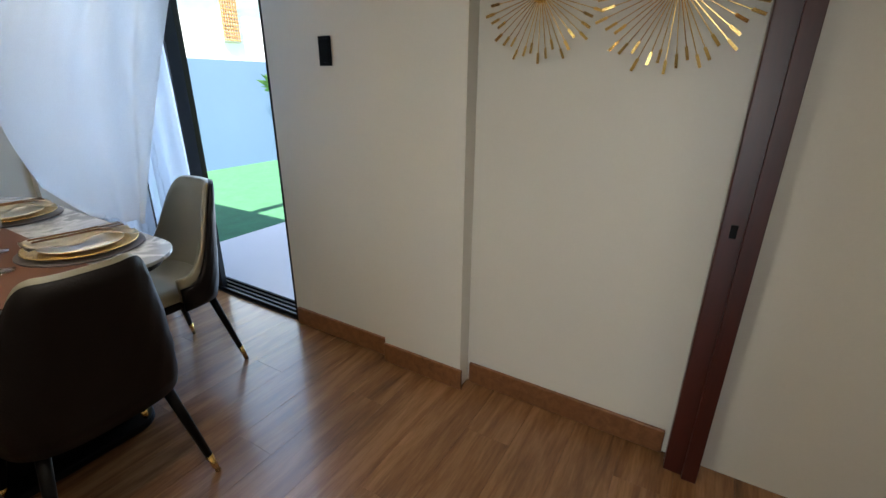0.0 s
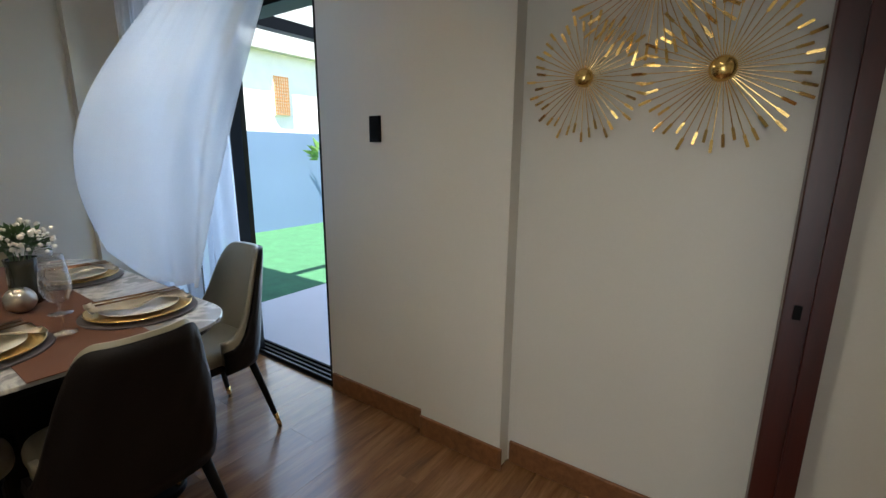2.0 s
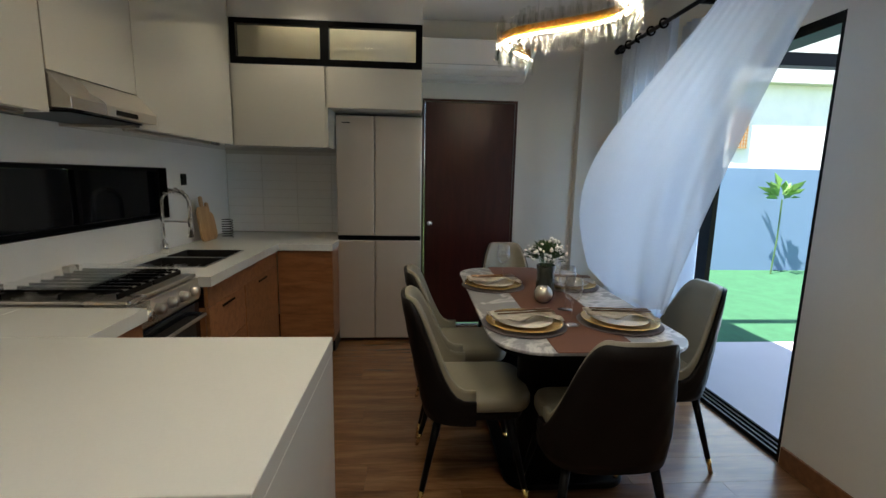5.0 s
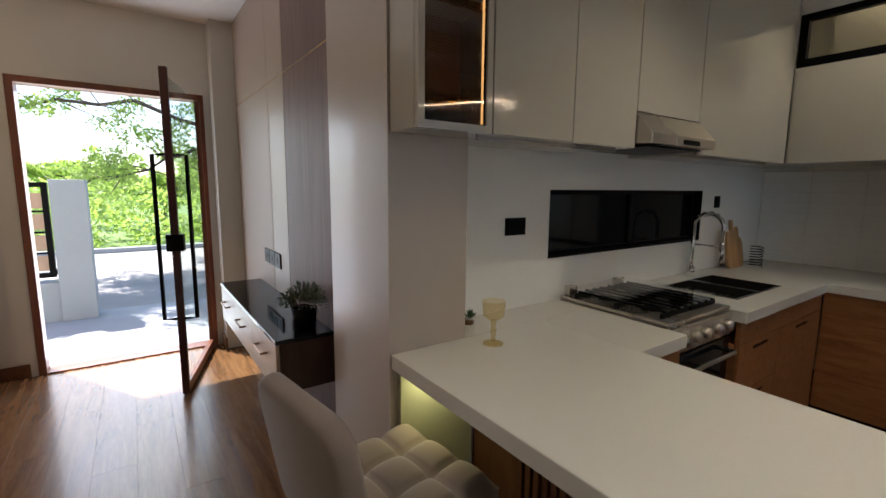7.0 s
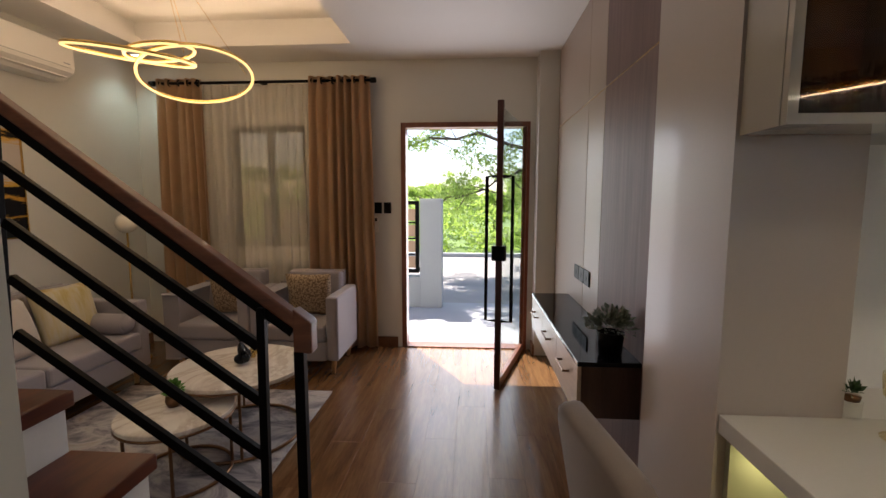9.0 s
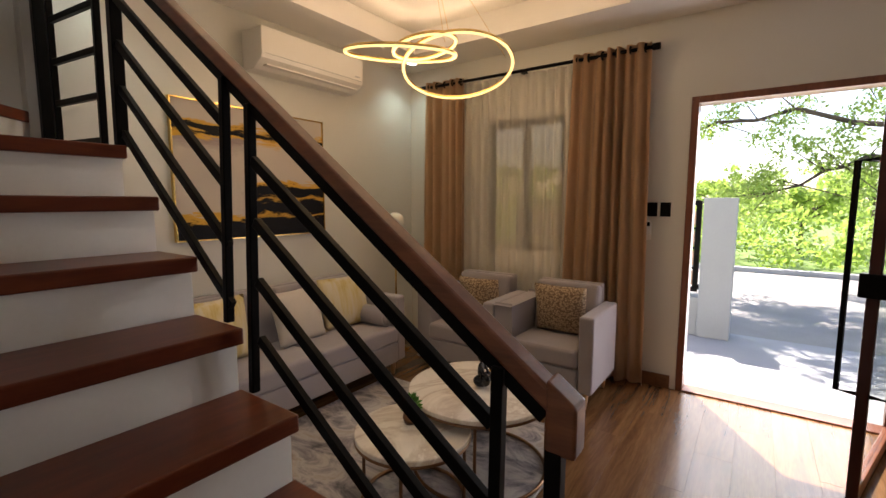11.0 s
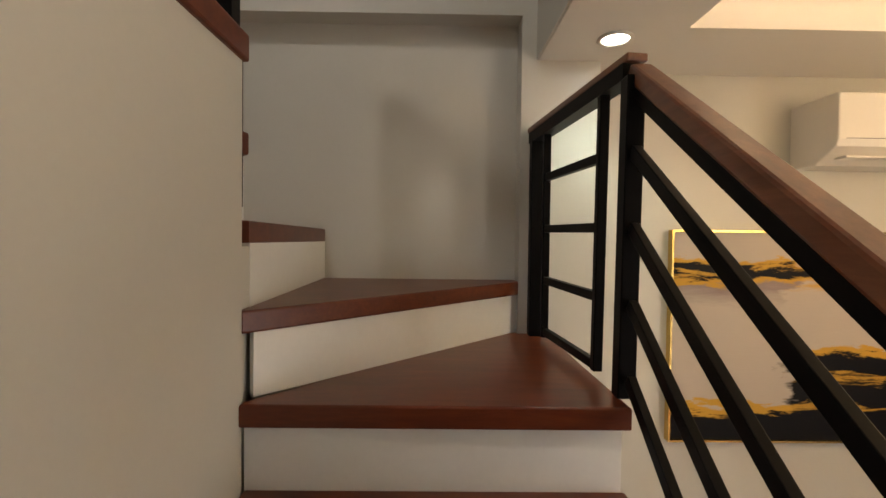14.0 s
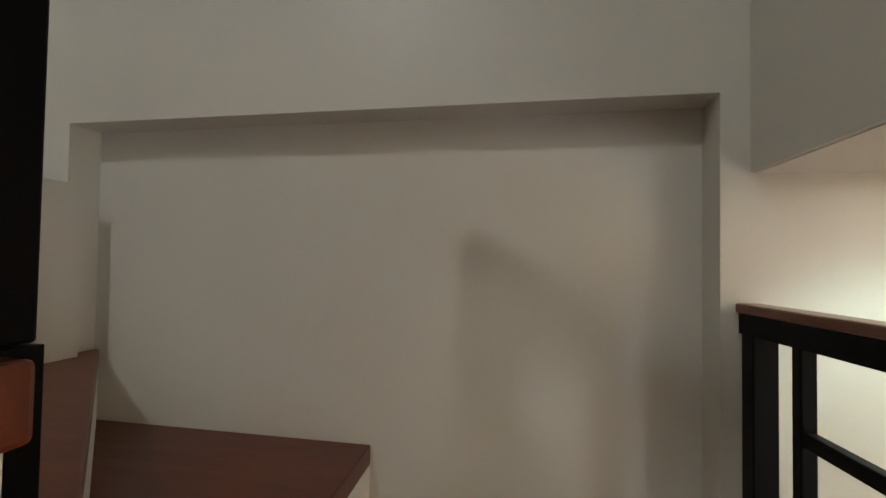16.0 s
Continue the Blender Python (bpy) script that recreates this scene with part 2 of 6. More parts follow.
M_GRASS = mat("artificial_lawn", (0.030, 0.115, 0.046), 0.9, var=0.25, scale=8, fine=120, relief=0.8)
M_MEADOW = mat("meadow", (0.12, 0.20, 0.05), 0.95, var=0.4, scale=1.5, fine=20, relief=0.8)
M_BLUEWALL = mat("blue_garden_wall", (0.115, 0.18, 0.27), 0.7, var=0.05, scale=1.0, relief=0.2)
M_GREYPOST = mat("grey_render", (0.34, 0.36, 0.37), 0.75, var=0.06, scale=2, relief=0.3)
M_HOUSE = mat("white_house_render", (0.75, 0.73, 0.68), 0.75, var=0.06, relief=0.2)

# ---------------------------------------------------------------- tools
def box(bm, x0, y0, z0, x1, y1, z1, r=0.0, seg=2):
    g = bmesh.ops.create_cube(bm, size=1)
    vs = g["verts"]
    for v in vs:
        v.co = Vector(((x0 + x1) / 2 + v.co.x * (x1 - x0), (y0 + y1) / 2 + v.co.y * (y1 - y0), (z0 + z1) / 2 + v.co.z * (z1 - z0)))
    if r > 0:
        es = list({e for v in vs for e in v.link_edges})
        bmesh.ops.bevel(bm, geom=es, offset=r, segments=seg, affect="EDGES", profile=0.5)
    return bm


def cyl(bm, a, b, r0, r1=None, seg=16):
    a, b = Vector(a), Vector(b)
    d = b - a
    m = Matrix.Translation((a + b) / 2) @ d.to_track_quat("Z", "Y").to_matrix().to_4x4()
    bmesh.ops.create_cone(bm, cap_ends=True, segments=seg, radius1=r0, radius2=r0 if r1 is None else r1, depth=d.length, matrix=m)
    return bm


def beam(bm, a, b, w, h, r=0.0):
    """A bar of section w x h from a to b, h kept upright."""
    a, b = Vector(a), Vector(b)
    d = (b - a).normalized()
    side = d.cross(Vector((0, 0, 1)))
    side = Vector((1, 0, 0)) if side.length < 1e-4 else side.normalized()
    up = side.cross(d).normalized()
    vs = []
    for p in (a, b):
        for s, u in ((-1, -1), (1, -1), (1, 1), (-1, 1)):
            vs.append(bm.verts.new(p + side * (s * w / 2) + up * (u * h / 2)))
    fs = [(0, 1, 2, 3), (7, 6, 5, 4), (0, 4, 5, 1), (1, 5, 6, 2), (2, 6, 7, 3), (3, 7, 4, 0)]
    faces = [bm.faces.new([vs[i] for i in f]) for f in fs]
    bmesh.ops.recalc_face_normals(bm, faces=faces)
    if r:
        bmesh.ops.bevel(bm, geom=list({e for f in faces for e in f.edges}), offset=r, segments=2, affect="EDGES", profile=0.5)
    return bm


def lathe(bm, profile, seg=28, at=(0, 0, 0)):
    """Turns (radius, height) points round the z axis."""
    rings = []
    for r, z in profile:
        if r < 1e-5:
            rings.append([bm.verts.new((at[0], at[1], at[2] + z))])
        else:
            rings.append([bm.verts.new((at[0] + r * math.cos(2 * math.pi * i / seg), at[1] + r * math.sin(2 * math.pi * i / seg), at[2] + z)) for i in range(seg)])
    for p, q in zip(rings, rings[1:]):
        for i in range(seg):
            j = (i + 1) % seg
            if len(p) == 1 and len(q) == 1:
                continue
            if len(p) == 1:
                bm.faces.new((p[0], q[j], q[i]))
            elif len(q) == 1:
                bm.faces.new((p[i], p[j], q[0]))
            else:
                bm.faces.new((p[i], p[j], q[j], q[i]))
    return bm


def tube(bm, pts, r, seg=8, closed=False):
    pts = [Vector(p) for p in pts]
    n, rings = len(pts), []
    for i, p in enumerate(pts):
        a = pts[(i - 1) % n] if closed or i else p
        b = pts[(i + 1) % n] if closed or i < n - 1 else p
        d = (b - a).normalized()
        u = d.cross(Vector((0.31, 0.17, 0.93))).normalized()
        w = d.cross(u)
        rings.append([bm.verts.new(p + r * (math.cos(2 * math.pi * k / seg) * u + math.sin(2 * math.pi * k / seg) * w)) for k in range(seg)])
    for i in range(n if closed else n - 1):
        p, q = rings[i], rings[(i + 1) % n]
        for k in range(seg):
            bm.faces.new((p[k], p[(k + 1) % seg], q[(k + 1) % seg], q[k]))
    if not closed:
        bm.faces.new(rings[0][::-1])
        bm.faces.new(rings[-1])
    return bm


def prism(bm, outline, z0, z1, r=0.0):
    """A plate with the given outline, from z0 to z1."""
    lo = [bm.verts.new((x, y, z0)) for x, y in outline]
    hi = [bm.verts.new((x, y, z1)) for x, y in outline]
    n = len(outline)
    faces = [bm.faces.new(lo[::-1]), bm.faces.new(hi)]
    for i in range(n):
        faces.append(bm.faces.new((lo[i], lo[(i + 1) % n], hi[(i + 1) % n], hi[i])))
    bmesh.ops.recalc_face_normals(bm, faces=faces)
    if r:
        es = list(faces[0].edges) + list(faces[1].edges)
        bmesh.ops.bevel(bm, geom=es, offset=r, segments=2, affect="EDGES", profile=0.5)
    return bm


def rounded(x0, y0, x1, y1, r, seg=10):
    pts = []
    for cx, cy, a in ((x1 - r, y1 - r, 0), (x0 + r, y1 - r, 90), (x0 + r, y0 + r, 180), (x1 - r, y0 + r, 270)):
        for i in range(seg + 1):
            t = radians(a + 90 * i / seg)
            pts.append((cx + r * math.cos(t), cy + r * math.sin(t)))
    return pts


def ring_pts(c, r, n=64, tilt=(0, 0, 0)):
    m = Matrix.Translation(c) @ Euler([radians(a) for a in tilt]).to_matrix().to_4x4()
    return [m @ Vector((r * math.cos(2 * math.pi * i / n), r * math.sin(2 * math.pi * i / n), 0)) for i in range(n)]


def mesh_of(bm, name, material, smooth=False):
    me = bpy.data.meshes.new(name)
    bm.to_mesh(me)
    bm.free()
    if smooth:
        for p in me.polygons:
            p.use_smooth = True
    me.materials.append(material)
    return me


def part(name, bm, material, parent, label="", smooth=False):
    ob = new(name, mesh_of(bm, name, material, smooth))
    ob.parent = parent
    return tagged(ob, label)


def thing(name, label, category, at=(0, 0, 0), turn=0, group=""):
    ob = new(name)
    ob.matrix_basis = pose(*at, 0, 0, turn)
    return tagged(ob, label, category, group)


def solid(name, bm, material, label, category, group="", smooth=False):
    return tagged(new(name, mesh_of(bm, name, material, smooth)), label, category, group)


def struct(name, bm, material, label=""):
    return tagged(new(name, mesh_of(bm, name, material)), label, kind="structure")


def B():
    return bmesh.new()


def wall_boxes(axis, d0, d1, a0, a1, z0, z1, holes=()):
    """A wall across axis, from a0 to a1 along the other, with rectangular holes (a, b, low, high)."""
    bm = B()

    def put(a, b, lo, hi):
        if b - a > 1e-4 and hi - lo > 1e-4:
            box(bm, *((d0, a, lo, d1, b, hi) if axis == "x" else (a, d0, lo, b, d1, hi)))
    cur = a0
    for a, b, lo, hi in sorted(holes):
        put(cur, a, z0, z1)
        put(a, b, z0, lo)
        put(a, b, hi, z1)
        cur = b
    put(cur, a1, z0, z1)
    return bm


# ---------------------------------------------------------------- large structure
H = 2.70
struct("wall_west", wall_boxes("x", -4.47, -4.311, -2.75, 1.62, -0.1, H, [(-0.036, 1.16, -0.1, 2.138), (-1.69, -0.94, 0.97, 2.12)]), M_WALL, "beige painted wall beside the entrance")
struct("wall_tv", wall_boxes("y", 1.40, 1.62, -4.311, -1.78, -0.1, H), M_WALL, "wall behind the panelled television side")
struct("wall_pillar", wall_boxes("y", 1.27, 1.58, -1.78, -1.293, -0.1, H), M_WALLG, "glossy beige pillar between kitchen and living room")
struct("wall_corner_post", wall_boxes("y", 1.21, 1.40, -4.311, -4.15, -0.1, H), M_WALL, "beige corner post by the entrance")
struct("wall_kitchen_west", wall_boxes("x", -1.65, -1.49, 1.58, 4.80, -0.1, H, [(2.228, 3.695, 1.07, 1.396)]), M_WALLK, "white kitchen wall with a slot window")
struct("wall_north", wall_boxes("y", 4.655, 4.80, -1.49, 2.13, -0.1, H, [(0.216, 1.058, -0.1, 2.05)]), M_WALL, "beige wall with a brown door")
struct("wall_north_post", wall_boxes("y", 4.57, 4.655, 1.60, 1.972, 0, H), M_WALL, "beige corner post in the dining room")
struct("wall_east_slider", wall_boxes("x", 1.972, 2.13, 1.849, 4.655, -0.1, H, [(2.515, 4.20, -0.1, 2.11)]), M_WALL, "beige wall with a sliding door")
struct("wall_east_post", wall_boxes("x", 1.934, 2.13, 1.43, 1.849, -0.1, H), M_WALL, "beige post in the dining wall")
struct("wall_east_panel", wall_boxes("x", 2.012, 2.13, -1.3, 1.43, -0.1, H), M_WALL, "pale wall with gold sunburst ornaments")
struct("wall_header", wall_boxes("y", 0.48, 0.58, 0.40, 2.012, 2.12, H), M_WALL, "wall above the inner doorway")
struct("wall_return", wall_boxes("x", 0.28, 0.40, -1.3, 0.47, -0.1, H), M_WALL, "beige return wall")
struct("wall_back_room", wall_boxes("y", -1.4, -1.3, 0.28, 2.13, -0.1, H), M_WALL, "beige wall of the inner room")
struct("wall_under_stairs", wall_boxes("y", 0.07, 0.17, -0.45, 0.28, -0.1, H), M_WALL, "beige wall under the upper stairs")
struct("wall_south", wall_boxes("y", -2.75, -2.585, -4.311, -1.622, -0.1, 5.4), M_WALL, "beige wall behind the sofa")
struct("wall_south_post", wall_boxes("y", -2.75, -2.455, -1.622, -1.312, -0.1, 5.4), M_WALL, "beige post beside the stairs")
bm = wall_boxes("y", -2.75, -2.55, -1.312, 0.335, -0.1, 5.4)
box(bm, -1.312, -2.55, 2.873, 0.335, -2.455, 5.4)
box(bm, 0.335, -2.75, -0.1, 0.60, -2.455, 5.4)
struct("wall_stair_niche", bm, M_WALL, "shallow niche wall behind the stair turn")
struct("wall_stair_east", wall_boxes("x", 0.45, 0.60, -2.455, 0.55, H + 0.001, 5.4), M_WALL, "stairwell wall")
struct("wall_stair_east_low", wall_boxes("x", 0.28, 0.60, -2.455, -1.4, -0.1, H), M_WALL, "stairwell wall, lower part")
struct("wall_upper_north", wall_boxes("y", 0.55, 0.67, -1.7, 0.60, 3.06, 5.4), M_WALL, "upper hall wall")
struct("wall_upper_west", wall_boxes("x", -1.74, -1.622, -2.455, 0.55, 3.06, 5.4), M_WALL, "upper hall wall")

# ceilings: living room with a cove, dining with a tray, stairwell open
bm = B()
X0, X1, Y0, Y1, XW = -3.876, -1.812, -2.174, -0.372, -1.38
for a in ((-4.311, -2.585, XW, Y0), (-4.311, Y1, XW, 1.45), (-4.311, Y0, X0, Y1), (X1, Y0, XW, Y1)):
    box(bm, a[0], a[1], H, a[2], a[3], H + 0.08)
box(bm, -4.31, -2.58, H + 0.30, XW, 0.25, H + 0.36)
box(bm, -4.31, -2.58, H + 0.08, -4.11, 0.25, H + 0.30)
box(bm, -1.60, -2.44, H + 0.08, XW - 0.04, 0.25, H + 0.30)
box(bm, -4.11, -0.13, H + 0.08, -1.60, 0.25, H + 0.30)
box(bm, -4.11, -2.57, H + 0.08, -1.60, -2.40, H + 0.30)
box(bm, XW, 0.17, H, 2.012, 1.45, H + 0.36)
TX0, TX1, TY0, TY1 = 0.12, 1.55, 2.05, 4.12
for a in ((-1.49, 1.45, TX0, 4.655), (TX1, 1.45, 1.972, 4.655), (TX0, 1.45, TX1, TY0), (TX0, TY1, TX1, 4.655)):
    box(bm, a[0], a[1], H, a[2], a[3], H + 0.22)
box(bm, TX0 - 0.02, TY0 - 0.02, H + 0.2, TX1 + 0.02, TY1 + 0.02, H + 0.26)
box(bm, 0.28, -1.3, H, 2.012, 0.17, H + 0.1)
struct("ceiling", bm, M_CEIL, "off-white ceiling with lit cove trays")
bm = B()
box(bm, -1.72, -2.6, 5.3, 0.55, 0.65, 5.4)
struct("ceiling_upper", bm, M_CEIL, "upper hall ceiling")
struct("wall_well_edge", wall_boxes("x", -1.40, -1.37, -2.455, 0.17, H + 0.002, 3.06), M_WALL, "painted edge of the stairwell")
bm = B()
box(bm, -4.311, -2.585, -0.1, -1.30, 1.45, -0.004)
box(bm, -1.30, -2.55, -0.1, 2.012, 4.655, -0.004)
box(bm, -1.49, 1.45, -0.1, -1.30, 4.655, -0.004)
struct("floor", bm, M_GROUT, "brown wood-look vinyl plank floor")


def baseboard(name, axis, d0, d1, a0, a1):
    bm = B()
    box(bm, *((d0, a0, 0, d1, a1, 0.10) if axis == "x" else (a0, d0, 0, a1, d1, 0.10)), r=0.004)
    struct(name, bm, M_BASE, "wood baseboard")


baseboard("baseboard_slider", "x", 1.957, 1.972, 1.852, 2.50)
baseboard("baseboard_post", "x", 1.919, 1.934, 1.417, 1.849)
baseboard("baseboard_panel", "x", 1.997, 2.012, 0.60, 1.417)
baseboard("baseboard_entry", "x", -4.311, -4.293, -0.62, -0.075)
baseboard("baseboard_corner", "y", 1.193, 1.21, -4.30, -4.13)
baseboard("baseboard_south", "y", -2.585, -2.57, -4.3, -1.63)

# ---------------------------------------------------------------- stairs
RISE, RUN, SX0, SX1 = 0.203, 0.262, -1.425, -0.56


def nose(n):
    return 0.16 - RUN * (n - 1)


stairs = thing("staircase", "staircase with red-brown wooden treads and white risers", "staircase")
for n in range(1, 9):
    y, z = nose(n), RISE * n
    back = nose(n + 1) - 0.03
    if n < 8:
        bm = box(B(), SX0, back, z - 0.052, SX1, y, z, 0.006)
        part("tread", bm, M_TREAD, stairs)
    part("riser", box(B(), SX0 + 0.01, y - 0.05, z - RISE - 0.02, SX1, y - 0.028, z - 0.052), M_RISER, stairs)
PIV = (SX1, nose(8) - 0.02)
NB = -2.55
part("tread", prism(B(), [(SX0, nose(8)), (SX0, -2.452), (-1.312, -2.452), (-1.28, NB), PIV, (SX1, nose(8))][::-1], RISE * 8 - 0.052, RISE * 8, 0.005), M_TREAD, stairs)
part("tread", prism(B(), [PIV, (-1.322, -2.47), (-1.311, NB), (-0.50, NB), (-0.525, PIV[1])], RISE * 9 - 0.052, RISE * 9, 0.005), M_TREAD, stairs)
part("tread", prism(B(), [(-0.556, PIV[1] - 0.04), (-0.522, NB), (0.345, NB), (-0.50, PIV[1] - 0.02)], RISE * 10 - 0.052, RISE * 10, 0.004), M_TREAD, stairs)
part("tread", prism(B(), [(-0.55, PIV[1] - 0.05), (0.318, NB), (0.334, NB), (0.334, -2.454), (0.45, -2.454), (0.45, -1.70), (-0.545, -1.70)], RISE * 11 - 0.052, RISE * 11, 0.004), M_TREAD, stairs)


def slab_riser(a, b, z0, z1):
    bm = B()
    beam(bm, (*a, (z0 + z1) / 2), (*b, (z0 + z1) / 2), 0.02, z1 - z0)
    part("riser", bm, M_RISER, stairs)


slab_riser((-0.565, PIV[1] - 0.035), (-1.313, -2.50), RISE * 8, RISE * 9 - 0.052)
slab_riser((-0.54, PIV[1] - 0.06), (-0.512, NB), RISE * 9, RISE * 10 - 0.052)
slab_riser((-0.525, PIV[1] - 0.06), (0.333, NB), RISE * 10, RISE * 11 - 0.052)
for n in (12, 13, 14, 15):
    y, z = -1.70 + RUN * (n - 12), RISE * n
    part("tread", box(B(), SX1 - 0.012, y, z - 0.06, 0.45, y + RUN + 0.03, z, 0.006), M_TREAD, stairs)
    part("riser", box(B(), SX1 + 0.004, y + 0.03, z - RISE, 0.45, y + 0.05, z - 0.06), M_RISER, stairs)
bm = B()
for n in (12, 13, 14):
    y = -1.70 + RUN * (n - 12)
    box(bm, SX1, y + (0.012 if n == 12 else 0), -0.1, -0.45, y + RUN, RISE * n - 0.06)
box(bm, SX1, -1.70 + RUN * 3, -0.1, -0.45, 0.17, RISE * 15 - 0.06)
box(bm, SX1 + 0.012, -1.76, -0.1, -0.45, -1.688, RISE * 10 - 0.06)
struct("wall_stair_inner", bm, M_WALL, "beige wall between the stair flights")
bm = B()
box(bm, -0.57, -1.70 + RUN * 3 + 0.29, 2.99, 0.45, 0.55, 3.045)
struct("floor_upper", bm, M_TREAD, "upper hall floor")
# the flank under the open side of the treads
bm = B()
for n in range(1, 9):
    box(bm, SX0 + 0.012, (nose(n + 1) if n < 8 else -2.45) - 0.03, -0.02, SX0 + 0.03, nose(n) - 0.03, RISE * n - 0.053)
struct("wall_stair_flank", bm, M_RISER, "white flank of the stairs")

RX, RXH = -1.436, -1.456
rail = thing("stair_railing", "black steel stair railing with a brown wooden handrail", "railing")


def rail_z(y):
    return 1.112 - 0.73 * y


def post(name, x, y, z0, z1, w=0.026, lean=0.0):
    """A square steel tube; its foot stands back by lean."""
    bm = box(B(), x - w / 2, y - w / 2, z0, x + w / 2, y + w / 2, z1, 0.003)
    for v in bm.verts:
        v.co.y -= lean * (z1 - v.co.z) / (z1 - z0)
    part(name, bm, M_BLACK, rail)


post("newel_post", RXH + 0.012, 0.108, 0.0, 0.952, 0.032)
for y, n, lean in ((-0.006, 1, 0.01), (-0.952, 5, 0.04), (-0.822, 4, 0.04)):
    post("post", RX, y, RISE * n, rail_z(y) - 0.03, lean=lean)
post("corner_post", RX, -1.728, RISE * 8, 2.37, 0.042, 0.02)
post("frame_post", -1.421, -1.868, RISE * 8 + 0.02, 2.372, 0.026, 0.02)
post("frame_post", -1.378, -2.296, RISE * 8 + 0.02, 2.372, 0.026)
post("wall_post", -1.368, -2.418, RISE * 8, 2.378, 0.046)


def bars(y0, y1, first0, first1, gap0, gap1):
    for k in range(4):
        a, b = (RX, y0, rail_z(y0) + first0 - gap0 * k), (RX, y1, rail_z(y1) + first1 - gap1 * k)
        part("bar", beam(B(), a, b, 0.02, 0.030, 0.002), M_BLACK, rail)


bars(-0.018, -0.815, -0.161, -0.186, 0.178, 0.177)
bars(-0.965, -1.712, -0.173, -0.165, 0.190, 0.174)
for k in range(4):
    z = 2.212 - 0.184 * k
    part("bar", beam(B(), (-1.421, -1.880, z), (-1.379, -2.285, z + 0.006), 0.02, 0.026, 0.002), M_BLACK, rail)
part("handrail", beam(B(), (RXH, 0.118, rail_z(0.118) + 0.002), (RXH, -1.745, rail_z(-1.745) + 0.002), 0.052, 0.040, 0.007), M_RAILWOOD, rail, "brown wooden handrail")
part("handrail_steel", beam(B(), (RXH, 0.09, rail_z(0.09) - 0.036), (RXH, -1.735, rail_z(-1.735) - 0.036), 0.042, 0.034), M_BLACK, rail)
bm = box(B(), RXH - 0.028, 0.092, 0.945, RXH + 0.028, 0.150, 1.064, 0.006)
for v in bm.verts:
    if v.co.z > 1.0:
        v.co.z -= 0.73 * (v.co.y - 0.121)
part("handrail_end", bm, M_RAILWOOD, rail, "pale cut end of the handrail")
part("handrail", beam(B(), (RXH + 0.006, -1.738, 2.421), (-1.362, -2.452, 2.421), 0.052, 0.020, 0.004), M_RAILWOOD, rail)
part("handrail_steel", beam(B(), (RXH + 0.014, -1.75, 2.390), (-1.364, -2.445, 2.390), 0.046, 0.040), M_BLACK, rail)
rail2 = thing("upper_railing", "black steel railing on the upper stair flight", "railing")
part("post", box(B(), SX1 + 0.019, -1.722, 2.441, SX1 + 0.058, -1.676, 3.32, 0.003), M_BLACK, rail2)
for y, w in ((-1.535, 0.035), (-1.15, 0.035)):
    z0 = RISE * (12 + int((y + 1.70) / RUN)) - 0.001
    part("post", box(B(), SX1 + 0.012, y - w / 2, z0, SX1 + 0.05, y + w / 2, 3.35 + (y + 1.67) * 0.775, 0.003), M_BLACK, rail2)
for k in range(3):
    part("bar", beam(B(), (SX1 + 0.03, -1.64, 3.18 - 0.18 * k), (SX1 + 0.03, -0.92, 3.18 - 0.18 * k + 0.72 * 0.775), 0.022, 0.032), M_BLACK, rail2)
part("end_plate", box(B(), SX1 + 0.013, -1.722, 2.06, SX1 + 0.05, -1.690, 2.44), M_BLACK, rail2)
part("handrail", beam(B(), (SX1 + 0.03, -1.71, 3.36), (SX1 + 0.03, -0.90, 3.36 + 0.81 * 0.775), 0.06, 0.06, 0.006), M_RAILWOOD, rail2)

# ---------------------------------------------------------------- doors and windows
door = tagged(new("door_1"), "closed dark mahogany door with a round knob", kind="structure")
door.matrix_basis = pose(0.216, 4.64, 0)
W = 1.058 - 0.216
part("frame", box(B(), 0.0, 0.0, 0, 0.02, 0.06, 2.05), M_DARKWOOD, door)
part("frame", box(B(), W - 0.02, 0.0, 0, W, 0.06, 2.05), M_DARKWOOD, door)
part("frame", box(B(), 0.02, 0.0, 2.03, W - 0.02, 0.06, 2.05), M_DARKWOOD, door)
part("leaf", box(B(), 0.022, 0.012, 0.012, W - 0.022, 0.05, 2.028, 0.003), M_DARKWOOD, door)
bm = cyl(B(), (0.075, 0.012, 0.96), (0.075, -0.03, 0.96), 0.012)
bmesh.ops.create_uvsphere(bm, u_segments=16, v_segments=10, radius=0.028, matrix=Matrix.Translation((0.075, -0.045, 0.96)))
part("knob", bm, M_CHROME, door, "round chrome door knob", True)

# inner doorway jamb
jamb = tagged(new("door_2"), "dark mahogany door jamb with a strike plate", kind="structure")
jamb.matrix_basis = pose(1.925, 0.48, 0)
part("jamb", box(B(), 0.0, 0.0, 0, 0.085, 0.105, 2.12, 0.004), M_DARKWOOD, jamb)
part("stop", box(B(), -0.016, 0.0, 0, -0.0005, 0.045, 2.10, 0.002), M_DARKWOOD, jamb)
part("strike_plate", box(B(), -0.003, 0.062, 0.885, -0.0005, 0.08, 0.925), M_BLACK, jamb)
part("head", box(B(), -1.5, 0.0, 2.07, -0.002, 0.105, 2.118, 0.004), M_DARKWOOD, jamb)

